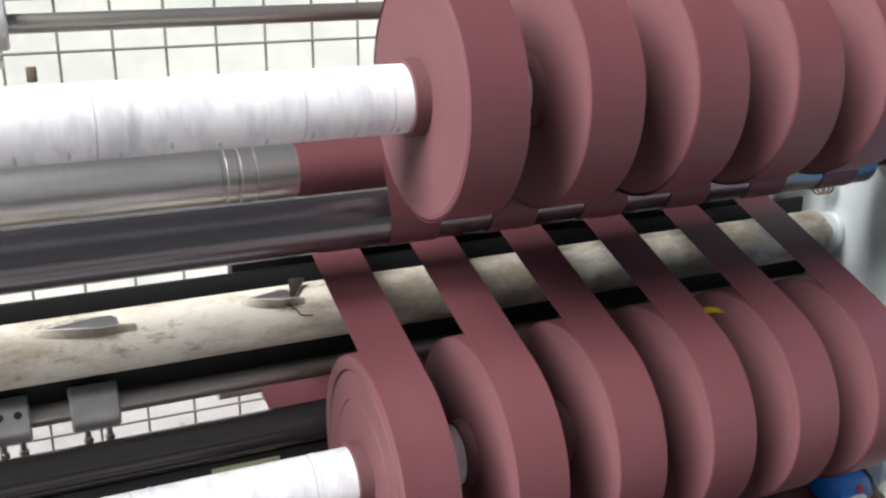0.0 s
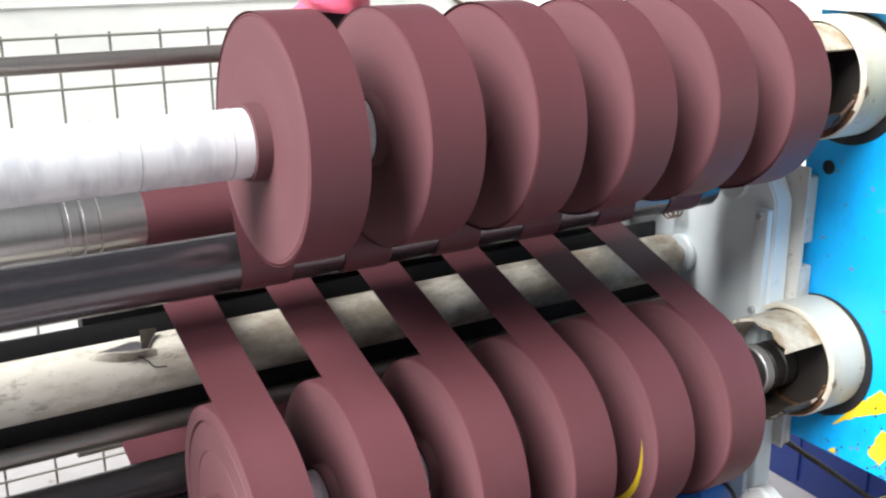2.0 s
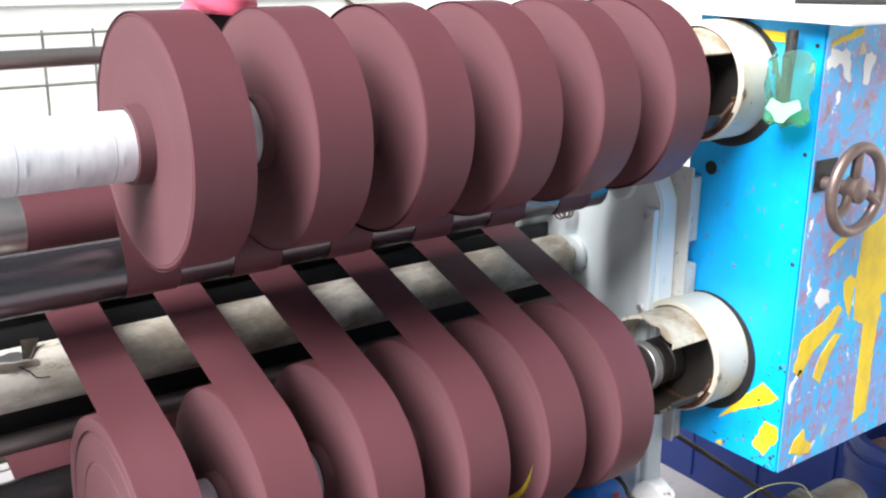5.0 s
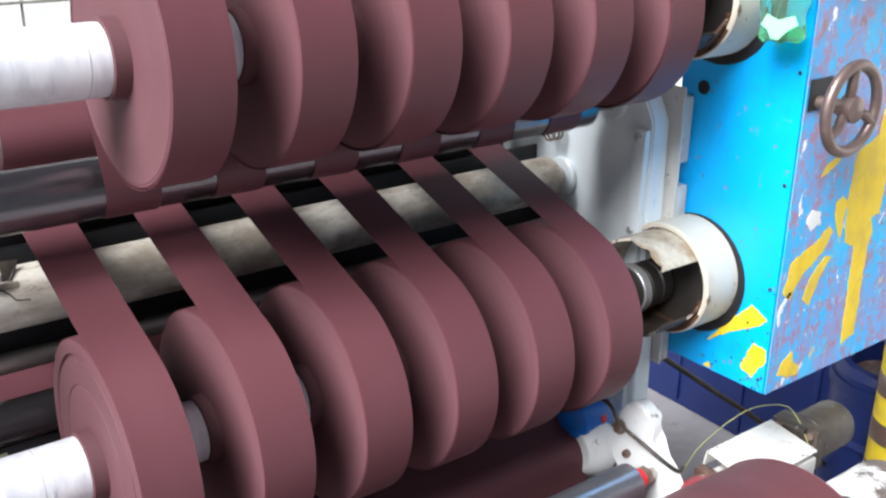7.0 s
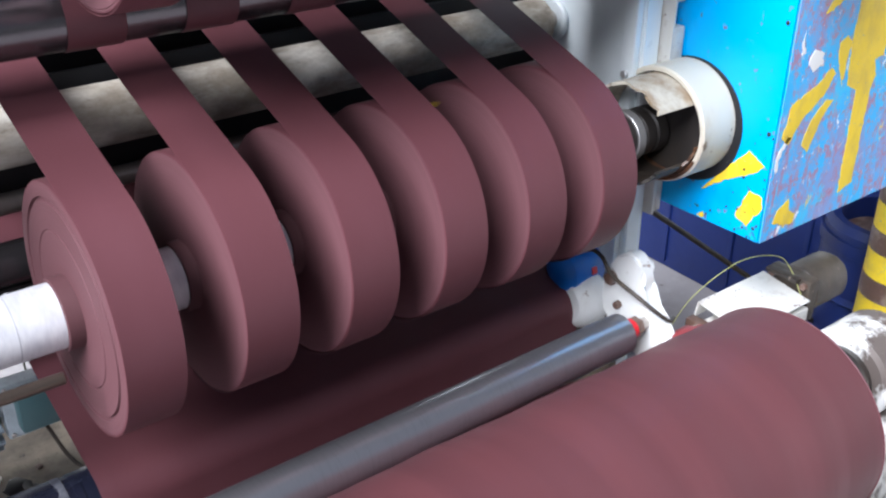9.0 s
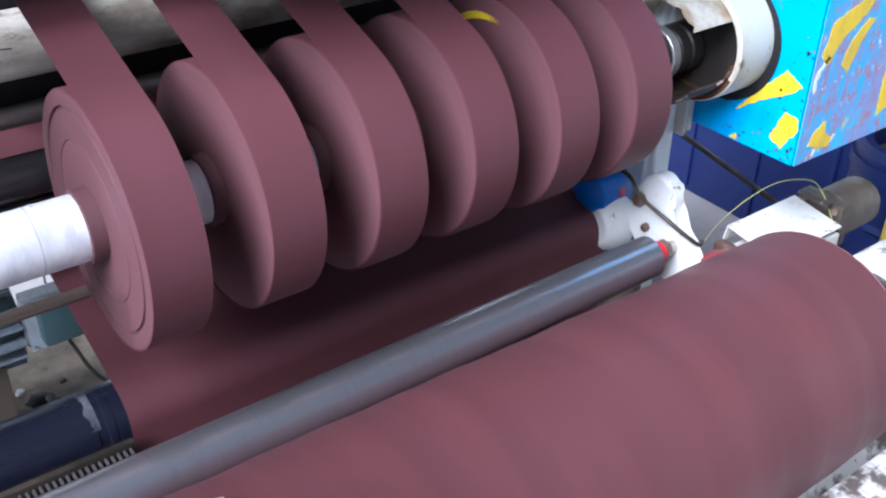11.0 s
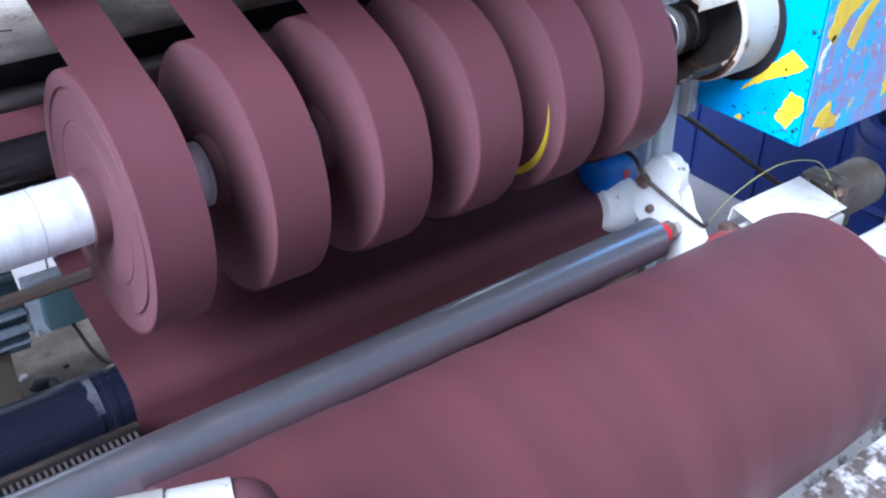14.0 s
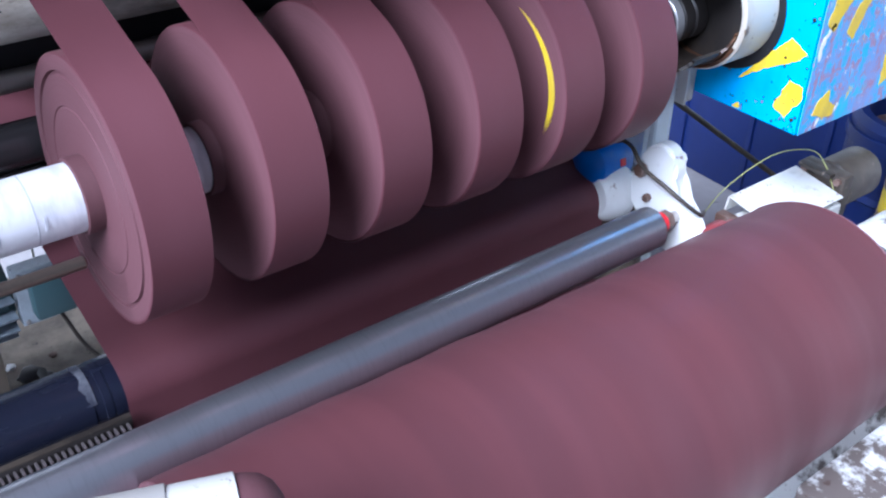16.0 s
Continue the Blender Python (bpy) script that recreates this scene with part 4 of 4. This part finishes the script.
# ---- brake arm beside the parent roll ----
def brake():
    h = holder("brake_unit", 0.80, -0.14, 0.0)
    m = pose(0, 0, 0.665, 0, 0, 0)
    tilt = pose(0, 0, 0.676, 9, 0, 0)
    cover = box(0.0, 0.158, -0.044, 0.044, 0.012, 0.0145, 0.001, m=tilt)
    box(0.0, 0.158, 0.042, 0.045, -0.012, 0.014, 0.001, cover, tilt)
    part("cover", cover, DIRTYWHITE, h, "bent white sheet cover plate")
    part("arm", box(-0.10, 0.16, -0.045, 0.03, -0.03, 0.006, 0.004, m=m), DIRTYWHITE, h)
    part("cylinder", lathe([(0.186, 0), (0.186, 0.036), (0.19, 0.039), (0.268, 0.039), (0.279, 0.033), (0.281, 0.022), (0.281, 0)], 40), GREASYDARK, h, "greasy brown cylinder", at=pose(0, 0.0, 0.672))
    flange = part("clamp", box(0.164, 0.188, -0.038, 0.038, -0.034, 0.036, 0.003), GREASYDARK, h, "grease-caked flange", at=pose(0, 0.0, 0.672))
    for yy, zz in ((-0.028, 0.026), (0.028, 0.026), (-0.028, -0.02)):
        part("bolt", rod(0.157, 0.166, 0.006, 6, 0.001), RUST, flange, at=pose(0, yy, zz))
    part("strap", box(0.152, 0.170, -0.020, 0.036, 0.030, 0.037, 0.002), GREASYDARK, h, "grease-caked strap", at=pose(0, 0.0, 0.672))
    part("red_joint", lathe([(-0.115, 0), (-0.115, 0.020), (-0.105, 0.027), (-0.07, 0.029), (-0.055, 0.022), (-0.045, 0.022), (-0.045, 0)], 28), DARKRED, h, "dark red joint", at=pose(0, -0.01, 0.676))
    part("arm_end", box(-0.022, -0.004, -0.03, 0.044, -0.028, 0.012, 0.003, m=m), RUST, h, "rusty end of the arm")
    part("post", box(0.0, 0.10, -0.05, 0.05, 0.0, 0.634, 0.006), FRAMEP, h)
    return tagged(h, "white brake unit with a greasy brown cylinder", "brake")


brake()


# ---- roller end bracket: white casting with blue cap ----
def end_bracket():
    h = holder("end_bracket", 0.655, 0.0, 0.0)
    pts = [(-0.03, 0.685), (-0.022, 0.735), (-0.036, 0.775), (-0.055, 0.797), (-0.078, 0.798), (-0.094, 0.775), (-0.100, 0.742), (-0.152, 0.690), (-0.135, 0.655), (-0.095, 0.650), (-0.055, 0.668)]
    round_pts = []
    for i in range(len(pts)):
        a, b, c, d = (Vector(pts[(i + k) % len(pts)]) for k in (-1, 0, 1, 2))
        for t in (0.0, 0.25, 0.5, 0.75):
            q = 0.5 * (2 * b + (c - a) * t + (2 * a - 5 * b + 4 * c - d) * t * t + (3 * b - a - 3 * c + d) * t ** 3)
            round_pts.append((q.x, q.y))
    bm = outline(round_pts, 0.026)
    caps = [f for f in bm.faces if len(f.verts) > 4]
    bmesh.ops.bevel(bm, geom=list({e for f in caps for e in f.edges}), offset=0.005, segments=3, affect="EDGES")
    part("casting", bm, WHITEP, h, at=pose(0.023, 0.004, 0))
    part("hub", lathe([(0.0, 0), (0.0, 0.034), (0.004, 0.039), (0.014, 0.045), (0.028, 0.050), (0.042, 0.051), (0.052, 0.044), (0.056, 0.03), (0.056, 0)], 48), WHITEP, h, at=pose(0.0, NAVY[0] - 0.018, NAVY[1] + 0.012))
    part("foot", box(0.052, 0.070, -0.02, 0.10, 0.0, 0.70, 0.004), GRIMY, h)
    part("bolt", rod(0.012, 0.026, 0.010, 6, 0.001), RUST, h, at=pose(0, -0.036, 0.752))
    part("bolt", rod(0.014, 0.026, 0.006, 6, 0.001), RUST, h, at=pose(0, -0.052, 0.715))
    return tagged(h, "white enamelled roller end bracket casting", "bracket")


end_bracket()
cap = holder("blue_valve", 0.695, 0.048, 0.728)
part("body", lathe([(-0.045, 0), (-0.045, 0.020), (-0.036, 0.033), (0.0, 0.036), (0.02, 0.034), (0.03, 0.02), (0.03, 0)], 32), BLUECAP, cap)
part("nameplate", shell(-0.008, 0.002, 0.0345, 0.0368, 5, 22, 8), REDP, cap, "small red plate")
tagged(cap, "blue enamelled valve body on the bracket", "valve")
nut = holder("red_nut", 0.619, GREY[0], GREY[1])
part("washer", rod(0.014, 0.032, 0.015, 24, 0.002), REDP, nut, "red plastic washer")
part("nut", rod(0.032, 0.044, 0.0145, 6, 0.001), RUST, nut, "rusty hexagon nut")
tagged(nut, "red plastic washer and rusty nut on the roller axle", "nut")
CABLE_RUN = [(0.70, 0.05, 0.76), (0.667, 0.012, 0.778), (0.666, -0.004, 0.786), (0.666, -0.023, 0.782), (0.664, -0.045, 0.764), (0.667, -0.089, 0.750), (0.69, -0.130, 0.722), (0.745, -0.10, 0.690)]
tagged(part("control_cable", pipe(CABLE_RUN, 0.0029, 12), GREASYDARK), "dark control cable looped over the bracket", "cable")
tagged(part("coil_spring", pipe([(0.715 + 0.0011 * i, -0.062 + 0.011 * math.cos(i * 1.1), 0.668 + 0.011 * math.sin(i * 1.1)) for i in range(46)], 0.0028, 6, smooth=2), GREASYBLACK), "greasy black coil spring", "spring")
tagged(part("thin_wire", pipe([(0.80, -0.05, 0.62), (0.84, -0.06, 0.675), (0.90, -0.09, 0.728), (0.95, -0.12, 0.735), (0.965, -0.14, 0.715), (0.96, -0.17, 0.68)], 0.0008, 8), YCABLE), "thin yellow-green wire over the brake", "wire")

# ---- things behind the cabinet ----
def blue_crate(x, y, rot):
    h = holder("blue_crate", x, y, 0.0)
    h.rotation_euler[2] = radians(rot)
    part("body", box(0, 0.62, 0, 1.1, 0.0, 0.66, 0.012), DEEPBLUE, h)
    for k in range(5):
        part("rib", box(-0.006, 0.001, 0.06 + 0.23 * k, 0.075 + 0.23 * k, 0.02, 0.62, 0.002), DEEPBLUE, h)
    part("rim", box(-0.02, 0.64, -0.02, 1.12, 0.62, 0.665, 0.008), DEEPBLUE, h)
    return tagged(h, "deep blue ribbed plastic crate on the floor", "crate")


blue_crate(1.86, 0.06, -2)


def drum(x, y, r, hgt):
    h = holder("blue_drum", x, y, 0.0)
    prof = [(0, 0), (0, r - 0.01), (0.012, r), (hgt * 0.33, r), (hgt * 0.35, r + 0.012), (hgt * 0.37, r), (hgt * 0.66, r), (hgt * 0.68, r + 0.012), (hgt * 0.70, r), (hgt - 0.015, r), (hgt, r - 0.012), (hgt, r - 0.03), (hgt - 0.05, r - 0.03), (hgt - 0.05, 0)]
    part("shell", lathe(prof, 48), DEEPBLUE, h, at=pose(0, 0, 0, 0, -90, 0))
    part("rim_band", tube(hgt - 0.06, hgt - 0.03, r - 0.001, r + 0.006, 48), DEEPBLUE, h, at=pose(0, 0, 0, 0, -90, 0))
    part("contents", rod(hgt - 0.08, hgt - 0.045, r - 0.035, 32), RUST, h, "brown scrap inside", at=pose(0, 0, 0, 0, -90, 0))
    return tagged(h, "deep blue open drum with brown scrap inside", "drum")


drum(1.67, 0.065, 0.13, 0.52)


def striped_post():
    h = holder("striped_post", 1.50, -0.062, 0.0)
    part("pole", rod(0, 0.95, 0.070, 40), YELLOWT, h, at=pose(0, 0, 0, 0, -90, 0))
    for k in range(9):
        part("stripe", tube(0.05 + 0.10 * k, 0.095 + 0.10 * k, 0.0701, 0.0711, 40, 0.0004), RUST, h, "dark brown stripe", at=pose(0, 0, 0, 0, -90, 0))
    return tagged(h, "yellow guard post with dark brown stripes", "post")


striped_post()
tagged(part("stay_bar", pipe([(0.80, 0.248, 0.847), (1.85, 0.088, 0.045)], 0.0055, 12, smooth=1), GREASYDARK), "slanting greasy steel stay bar", "bar")

# ---- below, at the left: motor, rack and debris ----
FINM = mat_paint("grey_fin_paint", (0.26, 0.31, 0.36), 0.5, (0.06, 0.055, 0.05), 0.7, None, 0.45, 0.66, 20)


BOXP = mat_paint("pale_blue_grey_paint", (0.42, 0.48, 0.52), 0.5, (0.2, 0.2, 0.19), 0.6, (0.1, 0.08, 0.07), 0.45, 0.66, 18)


def motor():
    h = holder("drive_motor", -0.125, 0.33, 0.0)
    z = 0.672
    part("body", lathe([(-0.16, 0), (-0.16, 0.05), (-0.15, 0.058), (0.02, 0.058), (0.03, 0.05), (0.03, 0)], 40), TEAL, h, at=pose(0, 0, z))
    for k in range(18):
        part("fin", box(-0.14, 0.026, -0.0017, 0.0017, 0.056, 0.074, 0.0005), FINM, h, at=pose(0, 0, z, 20 * k), smooth=False)
    part("terminal_box", box(0.044, 0.093, -0.090, -0.066, -0.016, 0.042, 0.005), TEAL, h, "teal terminal box with a pale frame", at=pose(0, 0, z))
    frame_part = part("box_frame", box(0.030, 0.100, -0.070, -0.048, -0.030, 0.050, 0.003), BOXP, h, "pale grey box frame", at=pose(0, 0, z))
    for xx, zz in ((0.036, -0.024), (0.036, 0.044), (0.094, -0.024)):
        part("screw", rod(0, 0.004, 0.0028, 10, 0.0006), RODM, frame_part, at=pose(xx, -0.0695, zz, 0, 0, -90))
    part("stand", box(-0.12, 0.0, -0.05, 0.05, 0.0, z - 0.05, 0.005), GREASY, h)
    return tagged(h, "teal finned electric motor with a terminal box", "motor")


motor()


TOOTHM = mat_paint("greasy_tooth_steel", (0.085, 0.072, 0.072), 0.4, (0.05, 0.03, 0.03), 0.7, (0.2, 0.05, 0.04), 0.42, 0.62, 40)


def rack():
    h = holder("tooth_rack", -0.50, -0.008, 0.655)
    part("bar", box(0, 0.435, 0.004, 0.014, -0.02, 0.018, 0.001), GREASYBLACK, h)
    part("top_strip", box(0, 0.435, 0.0045, 0.0125, 0.0185, 0.0200, 0.0004), GREASYDARK, h, "thin greasy top strip")
    t0 = part("tooth", box(0, 0.0030, -0.008, 0.0035, -0.016, 0.015, 0.0006), TOOTHM, h, smooth=False)
    for k in range(1, 62):
        o = new("tooth", t0.data)
        o.parent = h
        o.matrix_basis = pose(0.007 * k, 0, 0)
    part("support", box(0.0, 0.03, 0.0, 0.02, -0.64, 0.012, 0.001), RODM, h)
    return tagged(h, "black toothed rack bar below the navy roller", "rack")


rack()
tagged(part("base_tray", box(-0.9, 0.70, 0.20, 0.66, 0.42, 0.46, 0.004), GRIMY), "grimy pale machine base tray", "tray")
tagged(part("base_beam", box(-0.9, 0.72, 0.30, 0.40, 0.0, 0.419, 0.005), GREASY), "greasy machine base beam", "beam")
rnd = random.Random(5)
for k in range(14):
    s = 0.006 + 0.013 * rnd.random() ** 1.5
    bm = bmesh.new()
    bmesh.ops.create_icosphere(bm, subdivisions=2, radius=s)
    for v in bm.verts:
        v.co *= 0.7 + 0.6 * rnd.random()
        v.co.z *= 0.6
    x, y = -0.18 + 0.20 * rnd.random(), 0.33 + 0.10 * rnd.random()
    tagged(part("scrap_lump", bm, (GREASYBLACK, WHITEP, RUST)[k % 3], at=pose(x, y, 0.46 + s * 0.42)), "crumpled scrap lying on the base tray", "scrap", "scrap on the tray")
tagged(part("thin_wire", pipe([(-0.05, 0.262, 0.652), (-0.046, 0.25, 0.638), (-0.032, 0.25, 0.595), (-0.013, 0.25, 0.561), (0.03, 0.25, 0.50)], 0.0026, 8), GREASYDARK), "dark wire hanging from the motor", "wire")


# ---- what moves ----
def motions():
    n = 240
    def spin(thing, x, axis, sense, ratio, start):
        rows = []
        for i in range(n + 1):
            t = 16.0 * i / n
            rows.append((t, pose(x, axis[0], axis[1], sense * ratio * (996 * t - 4.125 * t * t) + start)))
        walk(thing, rows)
    for roll, x in lower_rolls:
        spin(roll, x, LO, 1, 1.0, -127)
    spin(shaft_lo, 0, LO, 1, 1.0, -127)
    for roll, x in upper_rolls:
        spin(roll, x, UP, -1, 1.08, 40)
    spin(shaft_up, 0, UP, -1, 1.08, 40)
    spin(mother, 0, MOTHER, 1, 0.97, 0)


motions()
